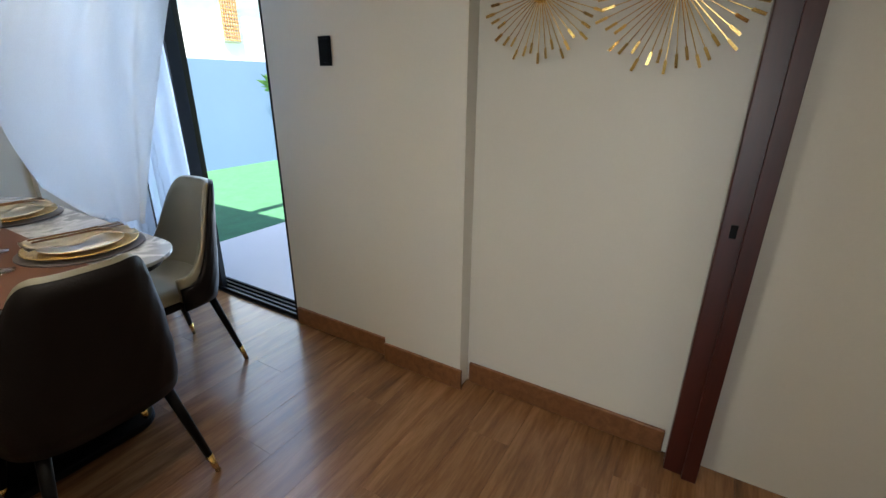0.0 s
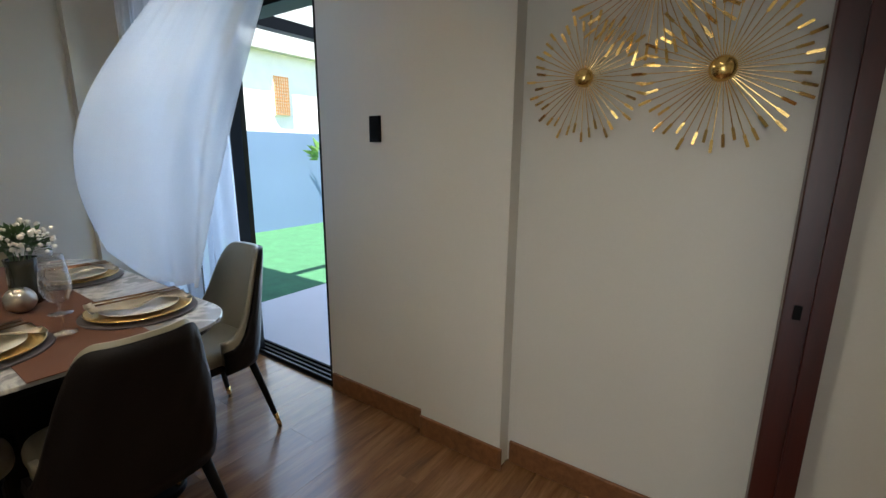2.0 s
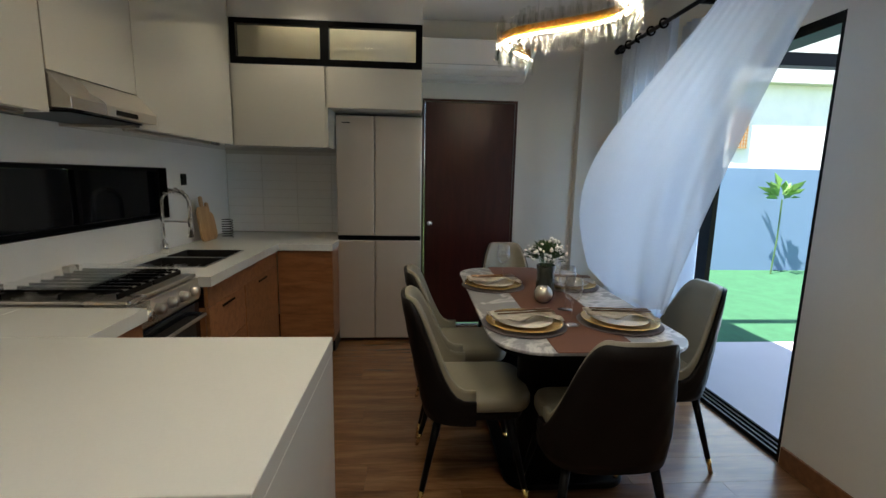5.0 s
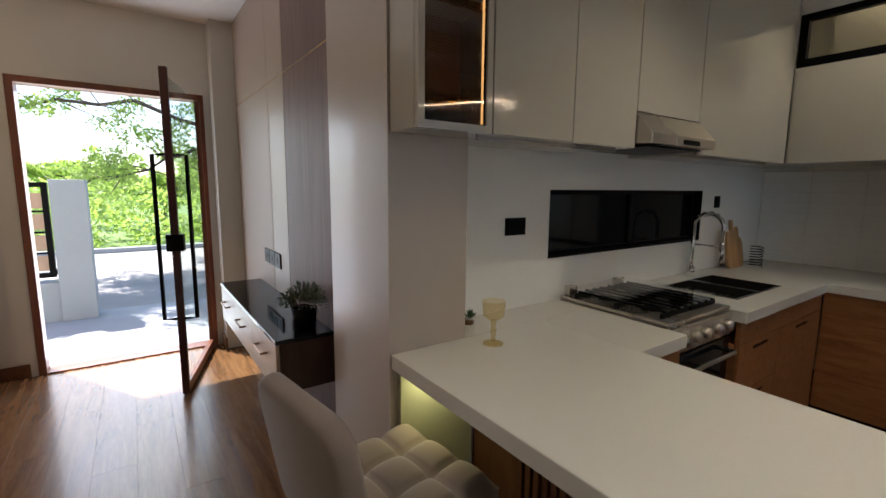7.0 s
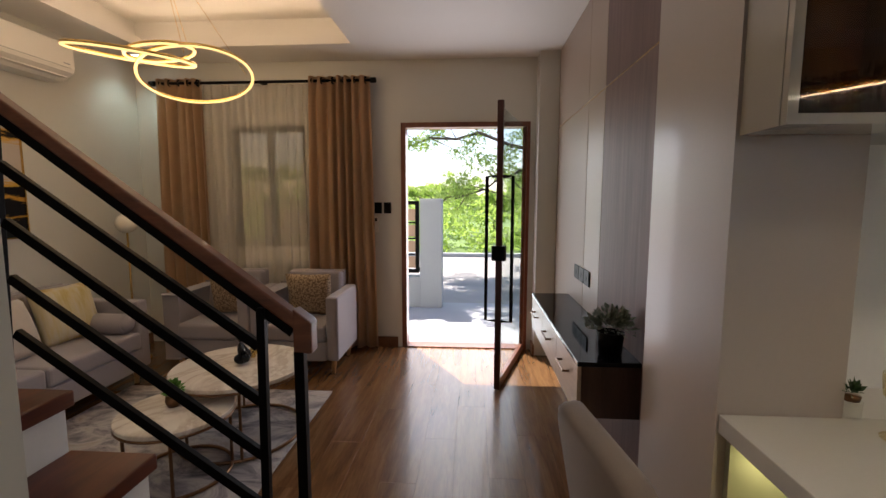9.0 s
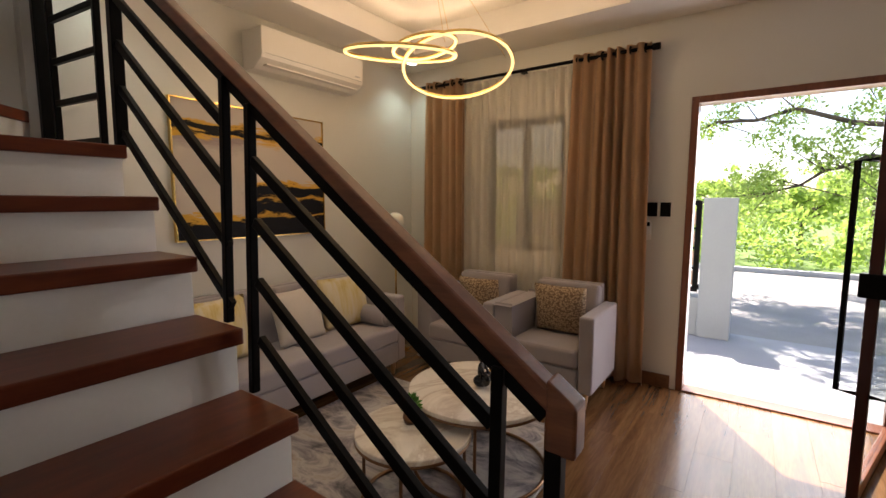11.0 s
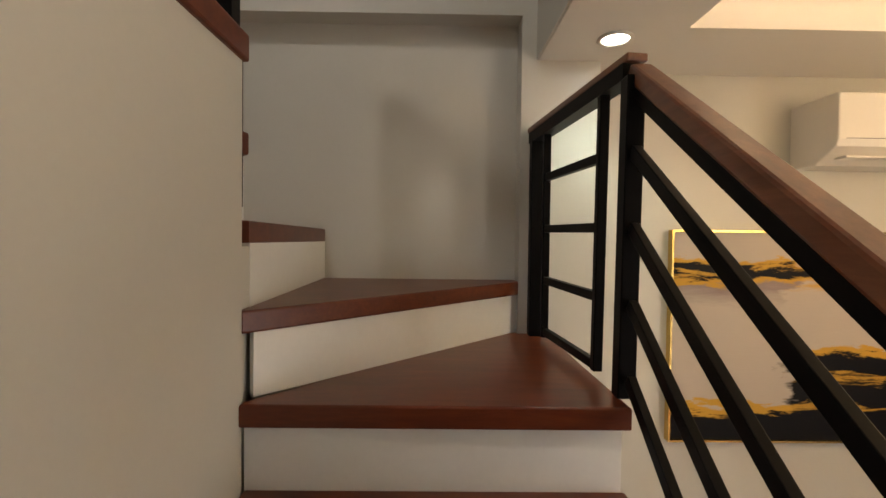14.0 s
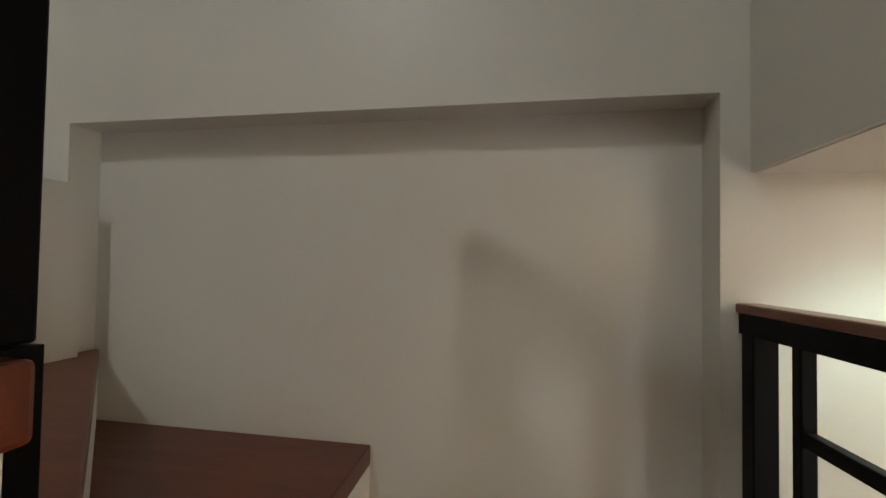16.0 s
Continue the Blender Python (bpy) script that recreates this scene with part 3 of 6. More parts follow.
# entrance door, open inwards
fd = tagged(new("door_3"), "open glass entrance door in a red-brown frame", kind="structure")
M_REDWOOD = wood("entrance_wood", (0.10, 0.028, 0.014), (0.16, 0.05, 0.024), (0.22, 0.075, 0.035), (8, 8, 1), 0.35, 0.1)
part("frame", box(B(), -4.44, -0.034, 0, -4.30, 0.012, 2.136, 0.003), M_REDWOOD, fd)
part("frame", box(B(), -4.44, 1.112, 0, -4.30, 1.158, 2.136, 0.003), M_REDWOOD, fd)
part("frame", box(B(), -4.44, 0.012, 2.09, -4.30, 1.112, 2.136, 0.003), M_REDWOOD, fd)
part("threshold", box(B(), -4.44, 0.0121, -0.003, -4.30, 1.1119, 0.012, 0.002), M_REDWOOD, fd)
leaf = part("leaf", box(B(), 0.94, -0.022, 0.008, 0.972, 0.022, 2.12, 0.003), M_DARKWOOD, fd, "tall narrow door stile")
leaf.matrix_basis = pose(-4.285, 1.11, 0, 0, 0, -17)
part("hinge_stile", box(B(), 0.0, -0.018, 0.008, 0.03, 0.018, 2.08, 0.003), M_REDWOOD, leaf)
part("bottom_rail", box(B(), 0.031, -0.018, 0.008, 0.939, 0.018, 0.075, 0.003), M_REDWOOD, leaf)
part("pane", box(B(), 0.031, -0.004, 0.076, 0.939, 0.004, 2.08), M_DOORGLASS, leaf, "clear glass pane")
for s in (-1, 1):
    bm = B()
    tube(bm, [(0.955, s * 0.02, 1.59), (0.955, s * 0.095, 1.59), (0.955, s * 0.095, 0.53), (0.955, s * 0.02, 0.53)], 0.013, 4)
    part("pull_handle", bm, M_BLACK, leaf, "tall black rectangular pull handle")
part("lock", box(B(), 0.925, -0.05, 0.98, 0.985, 0.05, 1.09, 0.006), M_BLACK, leaf)

# sliding door
sd = tagged(new("door_4"), "half-open black aluminium sliding door", kind="structure")
part("frame", box(B(), 1.975, 2.515, 0, 2.11, 2.535, 2.11), M_BLACKAL, sd)
part("frame", box(B(), 1.975, 4.18, 0, 2.11, 4.20, 2.11), M_BLACKAL, sd)
part("frame", box(B(), 1.975, 2.535, 2.06, 2.11, 4.18, 2.11), M_BLACKAL, sd)
for i, x in enumerate((1.985, 2.02, 2.055, 2.09)):
    part("track", box(B(), x, 2.536, 0.004, x + 0.014, 4.179, 0.026), M_BLACKAL, sd)
part("sill", box(B(), 1.974, 2.536, -0.02, 2.13, 4.179, 0.003), M_BLACKAL, sd)
for i, (x, ya, yb) in enumerate(((1.985, 3.24, 4.12), (2.03, 3.40, 4.16), (2.075, 3.56, 4.17))):
    sash = part("sash", box(B(), x, ya, 0.03, x + 0.032, ya + 0.125, 2.055), M_BLACKAL, sd)
    part("stile", box(B(), x, yb - 0.06, 0.03, x + 0.032, yb, 2.055), M_BLACKAL, sash)
    part("rail", box(B(), x, ya + 0.126, 0.03, x + 0.032, yb - 0.061, 0.09), M_BLACKAL, sash)
    part("rail", box(B(), x, ya + 0.126, 1.995, x + 0.032, yb - 0.061, 2.055), M_BLACKAL, sash)
    pn = part("pane", box(B(), x + 0.013, ya + 0.125, 0.09, x + 0.019, yb - 0.06, 1.995), M_GLASS, sash)
    pn.visible_shadow = False

# kitchen slot window
kw = tagged(new("window_1"), "black framed dark slot window", kind="structure")
part("window_frame", wall_boxes("x", -1.565, -1.535, 2.23, 3.693, 1.072, 1.394, [(2.255, 2.955, 1.095, 1.372), (2.985, 3.67, 1.095, 1.372)]), M_BLACKAL, kw)
part("pane", box(B(), -1.555, 2.2551, 1.0951, -1.549, 2.9549, 1.3719), M_BLKGLASS, kw)
part("pane", box(B(), -1.555, 2.9851, 1.0951, -1.549, 3.6699, 1.3719), M_BLKGLASS, kw)
bm = B()
for a in ((2.2282, 1.0702, 2.2312, 1.3958), (3.692, 1.0702, 3.6948, 1.3958)):
    box(bm, -1.64, a[0], a[1], -1.487, a[2], a[3])
box(bm, -1.64, 2.2313, 1.0702, -1.487, 3.6919, 1.0735)
box(bm, -1.64, 2.2313, 1.3925, -1.487, 3.6919, 1.3958)
part("reveal", bm, M_BLACKAL, kw)

# living room window
lw = tagged(new("window_2"), "dark framed window behind sheer curtains", kind="structure")
part("window_frame", wall_boxes("x", -4.42, -4.36, -1.688, -0.942, 0.972, 2.118, [(-1.64, -1.34, 1.02, 2.07), (-1.29, -0.99, 1.02, 2.07)]), M_BLACKAL, lw)
for a, b in ((-1.64, -1.34), (-1.29, -0.99)):
    part("pane", box(B(), -4.395, a + 0.0005, 1.0205, -4.389, b - 0.0005, 2.0695), M_GLASSDK, lw)

# ---------------------------------------------------------------- kitchen
CT = 0.862
ctop = thing("worktop", "white quartz worktop with a waterfall end", "worktop")
part("peninsula_top", box(B(), -1.29, 1.275, CT - 0.05, -0.105, 1.985, CT, 0.003), M_QUARTZ, ctop)
part("waterfall_end", box(B(), -0.15, 1.277, 0.0, -0.106, 1.983, CT - 0.051, 0.003), M_QUARTZ, ctop)
part("wall_top", box(B(), -1.488, 1.58, CT - 0.05, -1.2905, 2.295, CT, 0.002), M_QUARTZ, ctop)
part("inner_top", box(B(), -1.29, 1.986, CT - 0.05, -0.85, 2.295, CT, 0.002), M_QUARTZ, ctop)
bm = B()
SX, SXb, SYa, SYb = -1.36, -0.98, 3.05, 3.62
for a in ((-1.488, 2.82, SX, 3.92), (SXb, 2.82, -0.85, 3.92), (SX, 2.82, SXb, SYa), (SX, SYb, SXb, 3.92)):
    box(bm, a[0], a[1], CT - 0.05, a[2], a[3], CT)
box(bm, -1.488, 3.92, CT - 0.05, -0.455, 4.652, CT)
part("sink_top", bm, M_QUARTZ, ctop)

slats = thing("slatted_counter_front", "dark vertical wood slats under the worktop", "panel", (0, 0, 0))
part("backing", box(B(), -1.285, 1.62, 0, -0.1505, 1.64, CT - 0.051), M_SLAT, slats)
sl = mesh_of(box(B(), 0, -0.018, 0, 0.022, 0.0, CT - 0.055, 0.002), "slat", M_SLAT)
x = -1.03
while x < -0.175:
    o = new("slat", sl)
    o.parent = slats
    o.matrix_basis = pose(x, 1.619, 0.002)
    x += 0.036
sp = thing("counter_side_panel", "pale olive side panel lit by a hidden lamp", "panel")
part("board", box(B(), -1.2925, 1.30, 0.0, -1.272, 1.60, CT - 0.052), mat("olive_panel", (0.42, 0.42, 0.30), 0.5, var=0.03), sp)
part("lamp_housing", box(B(), -1.268, 1.40, CT - 0.062, -1.19, 1.45, CT - 0.052, 0.002), M_WHITEPL, sp, "small white lamp housing")


def cabinet(name, x0, y0, z0, x1, y1, z1, doors, face, material, label, gap=0.004, front=0.018, handle=False):
    """A cabinet unit with door fronts. face: '+x' or '-y'; doors: list of (a, b, low, high)."""
    c = thing(name, label, "cabinet")
    if face == "+x":
        part("body", box(B(), x0, y0, z0, x1 - front - 0.003, y1, z1), material, c)
    else:
        part("body", box(B(), x0, y0 + front + 0.003, z0, x1, y1, z1), material, c)
    for a, b, lo, hi in doors:
        if face == "+x":
            d = part("door", box(B(), x1 - front, a + gap / 2, lo, x1, b - gap / 2, hi, 0.002), material, c)
        else:
            d = part("door", box(B(), a + gap / 2, y0, lo, b - gap / 2, y0 + front, hi, 0.002), material, c)
        if handle:
            zz = hi - 0.035
            if face == "+x":
                part("finger_pull", box(B(), x1 + 0.0005, (a + b) / 2 - 0.08, zz - 0.006, x1 + 0.004, (a + b) / 2 + 0.08, zz + 0.006), M_BLACKAL, d)
    return c


UB, UT, UF = 1.567, 2.695, -1.131
cabinet("wall_cabinet", -1.488, 1.55, UB, UF, 2.318, UT, [(1.55, 1.93, UB, UT), (1.93, 2.318, UB, UT)], "+x", M_CAB, "tall glossy cream wall cabinet with two doors")
cabinet("wall_cabinet", -1.488, 2.32, 1.715, UF, 2.828, UT, [(2.32, 2.828, 1.715, UT)], "+x", M_CAB, "glossy cream wall cabinet above the range hood")
cabinet("wall_cabinet", -1.488, 2.83, UB, UF, 3.915, UT, [(2.83, 3.915, UB, UT)], "+x", M_CAB, "tall glossy cream corner wall cabinet")
NF = 3.92
cabinet("wall_cabinet", -1.486, NF, UB, -0.47, 4.652, 2.12, [(UF + 0.003, -0.485, UB, 2.12)], "-y", M_CAB, "glossy cream wall cabinet over the worktop")
cabinet("wall_cabinet", -0.468, NF, 1.845, 0.196, 4.652, 2.12, [(-0.468, 0.196, 1.845, 2.12)], "-y", M_CAB, "glossy cream cabinet above the fridge")
solid("filler_panel", box(B(), -0.4885, NF + 0.001, UB, -0.4685, NF + 0.02, 1.843), M_CAB, "narrow glossy cream filler beside the fridge", "panel")
# glazed end cabinet
gc = thing("glass_cabinet", "lit display cabinet with a smoked glass door", "cabinet")
part("side_panel", box(B(), -1.289, 1.277, UB, UF - 0.02, 1.295, UT), M_CAB, gc)
part("side_panel", box(B(), -1.488, 1.5325, UB, UF - 0.02, 1.5475, UT), M_CAB, gc)
part("back_panel", box(B(), -1.29, 1.296, UB, -1.28, 1.532, UT), M_CABWOOD, gc)
part("bottom_panel", box(B(), -1.279, 1.296, UB, UF - 0.02, 1.532, UB + 0.02), M_CAB, gc)
for z in (1.93, 2.3):
    part("shelf", box(B(), -1.279, 1.2955, z, UF - 0.03, 1.532, z + 0.018), M_CABWOOD, gc)
fr = part("door", wall_boxes("x", UF - 0.018, UF, 1.278, 1.546, UB, UT, [(1.30, 1.524, UB + 0.022, UT - 0.02)]), M_CAB, gc)
gp = part("pane", box(B(), UF - 0.011, 1.3005, UB + 0.023, UF - 0.007, 1.5235, UT - 0.021), M_GLASSDK, fr)
part("light_strip", box(B(), -1.16, 1.524, UB + 0.03, -1.154, 1.530, UT - 0.03), glow("warm_strip", (1, 0.72, 0.35), 2.2), gc, "warm glowing light strip")


def tumbler(at, h=0.09, r=0.03):
    bm = lathe(B(), [(0, 0.002), (r * 0.8, 0.002), (r, h)], 16)
    o = solid("tumbler", bm, M_CRYSTAL, "small clear drinking glass in the display cabinet", "glass", "glasses in the cabinet", True)
    o.matrix_basis = pose(*at)


for i in range(3):
    tumbler((-1.23, 1.34 + 0.07 * i, UB + 0.021))
    tumbler((-1.185, 1.34 + 0.07 * i, UB + 0.021))

# transom over the wall cabinets
tr = tagged(new("window_3"), "black framed transom with lit glass", kind="structure")
part("window_frame", wall_boxes("y", NF + 0.002, NF + 0.05, UF + 0.004, 0.196, 2.123, 2.42, [(UF + 0.045, -0.515, 2.168, 2.385), (-0.455, 0.150, 2.168, 2.385)]), M_BLACKAL, tr)
for a, b in ((UF + 0.0455, -0.5155), (-0.4545, 0.1495)):
    part("pane", box(B(), a, NF + 0.02, 2.1685, b, NF + 0.025, 2.3845), M_GLASS, tr)
bm = B()
box(bm, UF + 0.004, 4.5, 2.123, 0.196, 4.52, 2.695)
box(bm, UF + 0.004, NF + 0.002, 2.422, 0.196, NF + 0.06, 2.698)
struct("wall_transom", bm, M_WALL, "wall around the transom")
solid("transom_lamp", box(B(), -1.0, 4.40, 2.66, 0.1, 4.43, 2.685), glow("transom_glow", (1, 0.85, 0.5), 1.9), "warm light strip behind the transom", "lamp")

# range hood
hood = thing("range_hood", "brushed steel range hood under the cabinets", "range hood")
bm = prism(B(), [(-1.488, 1.60), (-1.06, 1.585), (-1.06, 1.625), (-1.135, 1.712), (-1.488, 1.712)], 2.322, 2.852, 0.003)
bmesh.ops.rotate(bm, verts=bm.verts, cent=(0, 0, 0), matrix=Matrix(((1, 0, 0), (0, 0, 1), (0, 1, 0))).to_3x3())
bmesh.ops.recalc_face_normals(bm, faces=bm.faces)
part("body", bm, M_STEEL, hood)
part("control_strip", box(B(), -1.0595, 2.56, 1.592, -1.057, 2.70, 1.612), M_BLACKAL, hood)
part("filter", box(B(), -1.42, 2.36, 1.576, -1.10, 2.80, 1.5835), M_BLACKAL, hood)

rl = thing("cabinet_light_rail", "thin aluminium strip under the wall cabinets", "trim")
part("strip", box(B(), UF - 0.10, 1.56, UB - 0.010, UF - 0.085, 2.315, UB - 0.0005, 0.002), M_STEEL, rl)
part("strip", box(B(), UF - 0.10, 2.86, UB - 0.010, UF - 0.085, 3.90, UB - 0.0005, 0.002), M_STEEL, rl)

# base cabinets
cabinet("base_cabinet", -1.488, 1.986, 0.10, -0.87, 2.293, CT - 0.051, [(1.986, 2.293, 0.10, CT - 0.052)], "+x", M_CABWOOD, "reddish wood base cabinet beside the cooker")
cabinet("base_cabinet", -1.488, 2.825, 0.10, -0.87, 3.935, CT - 0.16, [(2.825, 3.30, 0.10, 0.46), (2.825, 3.30, 0.464, CT - 0.16), (3.30, 3.935, 0.10, CT - 0.16)], "+x", M_CABWOOD, "reddish wood base cabinet with drawers", handle=True)
solid("cabinet_rail", box(B(), -0.89, 2.825, CT - 0.158, -0.872, 3.935, CT - 0.051), M_CABWOOD, "reddish wood rail under the worktop", "panel")
cabinet("base_cabinet", -0.868, 3.94, 0.10, -0.46, 4.652, CT - 0.051, [(-0.868, -0.46, 0.10, CT - 0.052)], "-y", M_CABWOOD, "reddish wood base cabinet beside the fridge")
solid("toe_kick", box(B(), -1.48, 2.83, 0.0, -0.92, 4.64, 0.098), M_BLACKAL, "black recessed toe kick", "trim")
solid("toe_kick", box(B(), -0.918, 3.99, 0.0, -0.46, 4.64, 0.098), M_BLACKAL, "black recessed toe kick", "trim")
solid("toe_kick", box(B(), -1.48, 1.99, 0.0, -0.92, 2.29, 0.098), M_BLACKAL, "black recessed toe kick", "trim")

# sink and tap
sink = thing("kitchen_sink", "dark steel double kitchen sink", "sink")
M_SINK = mat("dark_sink_steel", (0.08, 0.075, 0.07), 0.3, 0.8, var=0.1)
for a, b in ((SYa + 0.002, 3.325), (3.345, SYb - 0.002)):
    bm = B()
    box(bm, SX + 0.002, a, CT - 0.15, SXb - 0.002, b, CT - 0.14)
    box(bm, SX + 0.002, a, CT - 0.14, SX + 0.012, b, CT + 0.003)
    box(bm, SXb - 0.012, a, CT - 0.14, SXb - 0.002, b, CT + 0.003)
    box(bm, SX + 0.012, a, CT - 0.14, SXb - 0.012, a + 0.01, CT + 0.003)
    box(bm, SX + 0.012, b - 0.01, CT - 0.14, SXb - 0.012, b, CT + 0.003)
    part("bowl", bm, M_SINK, sink)
part("divider", box(B(), SX + 0.002, 3.326, CT - 0.06, SXb - 0.002, 3.344, CT + 0.003), M_SINK, sink)
for i in range(5):
    part("rack_bar", cyl(B(), (SX + 0.05 + i * 0.07, SYa + 0.01, CT - 0.03), (SX + 0.05 + i * 0.07, 3.325, CT - 0.03), 0.004), M_CHROME, sink)
tap = thing("kitchen_tap", "steel spring-neck kitchen tap", "tap", (-1.43, 3.50, CT))
part("base", cyl(B(), (0, 0, 0), (0, 0, 0.06), 0.026, 0.022), M_CHROME, tap, "", True)
part("riser", cyl(B(), (0, 0, 0.06), (0, 0, 0.31), 0.012), M_CHROME, tap, "", True)
arc = [(0.085 - 0.085 * math.cos(math.pi * i / 14), 0, 0.31 + 0.085 * math.sin(math.pi * i / 14)) for i in range(15)] + [(0.17, 0, 0.22)]
part("hose", tube(B(), arc, 0.011), M_CHROME, tap, "", True)
coil = [(arc_x + 0.0, 0.017 * math.sin(k * 1.9), arc_z + 0.017 * math.cos(k * 1.9)) for k, (arc_x, _, arc_z) in enumerate([(0.085 - 0.085 * math.cos(math.pi * i / 60), 0, 0.31 + 0.085 * math.sin(math.pi * i / 60)) for i in range(61)])]
part("spring", tube(B(), coil, 0.004, 6), M_CHROME, tap, "", True)
part("spray_head", cyl(B(), (0.17, 0, 0.10), (0.17, 0, 0.22), 0.018, 0.014), M_CHROME, tap, "", True)
part("bracket", cyl(B(), (0, 0, 0.20), (0.17, 0, 0.20), 0.006), M_CHROME, tap, "", True)

# cooker
cook = thing("gas_cooker", "steel gas cooker with a glass lid and oven", "cooker")
part("body", box(B(), -1.47, 2.305, 0.05, -0.93, 2.812, 0.865, 0.004), M_STEEL, cook)
part("hob_top", box(B(), -1.47, 2.303, 0.866, -0.915, 2.814, 0.884, 0.006), M_STEEL, cook)
part("control_panel", box(B(), -0.929, 2.306, 0.755, -0.903, 2.811, 0.862, 0.006), M_STEEL, cook)
for i in range(5):
    bm = cyl(B(), (-0.903, 2.36 + i * 0.095, 0.81), (-0.872, 2.36 + i * 0.095, 0.81), 0.026, 0.022)
    part("knob", bm, M_STEEL, cook, "round steel knob", True)
ov = part("oven_door", box(B(), -0.929, 2.315, 0.17, -0.905, 2.805, 0.745, 0.006), M_BLKGLASS, cook, "black glass oven door")
bm = tube(B(), [(-0.905, 2.35, 0.69), (-0.862, 2.36, 0.69), (-0.862, 2.76, 0.69), (-0.905, 2.77, 0.69)], 0.011)
part("handle", bm, M_CHROME, ov, "steel bar handle")
part("glass_lid", box(B(), -1.43, 2.318, 0.925, -0.945, 2.80, 0.931, 0.001), M_GLASS, cook, "clear glass lid")
for y in (2.36, 2.75):
    part("lid_hinge", box(B(), -1.465, y - 0.03, 0.884, -1.43, y + 0.03, 0.93, 0.004), M_STEEL, cook)
for ya, yb in ((2.33, 2.55), (2.565, 2.785)):
    bm = B()
    for i in range(4):
        yy = ya + (yb - ya) * (i + 0.5) / 4
        box(bm, -1.40, yy - 0.004, 0.905, -0.97, yy + 0.004, 0.915)
    for xx in (-1.40, -1.19, -0.98):
        box(bm, xx, ya, 0.884, xx + 0.008, yb, 0.905)
    part("pan_grate", bm, M_BLACK, cook)
for xx in (-1.30, -1.08):
    for yy in (2.44, 2.675):
        part("burner", lathe(B(), [(0, 0.012), (0.035, 0.012), (0.045, 0)], 18, (xx, yy, 0.885)), M_BLACK, cook, "", True)

# fridge
fz = thing("refrigerator", "four-door brushed champagne steel refrigerator", "refrigerator", (-0.466, 4.193, 0))
FW = 0.672
part("cabinet_body", box(B(), 0.0, 0.042, 0.02, FW, 0.455, 1.828, 0.004), M_FRIDGE, fz)
for a, b in ((0.002, FW * 0.44), (FW * 0.44 + 0.006, FW - 0.002)):
    part("door", box(B(), a, 0, 0.03, b, 0.04, 0.855, 0.008), M_FRIDGE, fz)
    part("door", box(B(), a, 0, 0.895, b, 0.04, 1.832, 0.008), M_FRIDGE, fz)
part("middle_strip", box(B(), 0.004, 0.012, 0.857, FW - 0.004, 0.04, 0.893), M_BLACKAL, fz)
part("badge", box(B(), 0.05, -0.001, 1.772, 0.11, 0.0005, 1.78), M_BLACKAL, fz)
for xx in (0.05, FW - 0.05):
    part("foot", cyl(B(), (xx, 0.2, 0), (xx, 0.2, 0.02), 0.02), M_BLACKAL, fz)

# air conditioners
def aircon(at, turn, w, h, d, label):
    a = thing("air_conditioner", label, "air conditioner", at, turn)
    body = prism(B(), [(0, 0), (d * 0.55, 0.0), (d * 0.96, h * 0.22), (d, h * 0.32), (d, h * 0.97), (d * 0.94, h), (0, h)], -w / 2, w / 2, 0.006)
    bmesh.ops.transform(body, matrix=Matrix(((0, 0, 1, 0), (1, 0, 0, 0), (0, 1, 0, 0), (0, 0, 0, 1))), verts=body.verts)
    bmesh.ops.recalc_face_normals(body, faces=body.faces)
    part("body", body, M_WHITEPL, a)
    part("flap", beam(B(), (-w / 2 + 0.05, d * 0.78, h * 0.085), (w / 2 - 0.05, d * 0.78, h * 0.085), 0.06, 0.008), M_WHITEPL, a, "white air flap")
    part("slot", box(B(), -w / 2 + 0.03, d - 0.001, h * 0.325, w / 2 - 0.03, d + 0.0012, h * 0.335), mat("grey_gap", (0.2, 0.2, 0.2), 0.6), a)
    part("badge", box(B(), -w / 2 + 0.04, d + 0.0002, h * 0.42, -w / 2 + 0.09, d + 0.001, h * 0.45), mat("badge_grey", (0.3, 0.32, 0.36), 0.5), a)
    return a


aircon((-2.945, -2.583, 2.303), 0, 0.925, 0.262, 0.23, "white wall-mounted air conditioner above the painting")
aircon((0.64, 4.653, 2.188), 180, 0.88, 0.30, 0.24, "white wall-mounted air conditioner above the brown door")

# worktop clutter
gob = thing("goblet", "amber pressed-glass goblet on the worktop", "goblet", (-1.184, 1.620, CT))
part("bowl", lathe(B(), [(0, 0.085), (0.02, 0.088), (0.036, 0.102), (0.040, 0.138), (0.040, 0.155)], 24), M_AMBER, gob, "", True)
part("stem", lathe(B(), [(0.009, 0.012), (0.007, 0.03), (0.012, 0.045), (0.007, 0.06), (0.011, 0.086)], 16), M_AMBER, gob, "", True)
part("foot", lathe(B(), [(0, 0), (0.035, 0), (0.036, 0.004), (0.009, 0.013), (0, 0.013)], 24), M_AMBER, gob, "", True)
M_LEAF = mat("leaf_green", (0.055, 0.11, 0.035), 0.5, var=0.3, scale=20, relief=0.1)


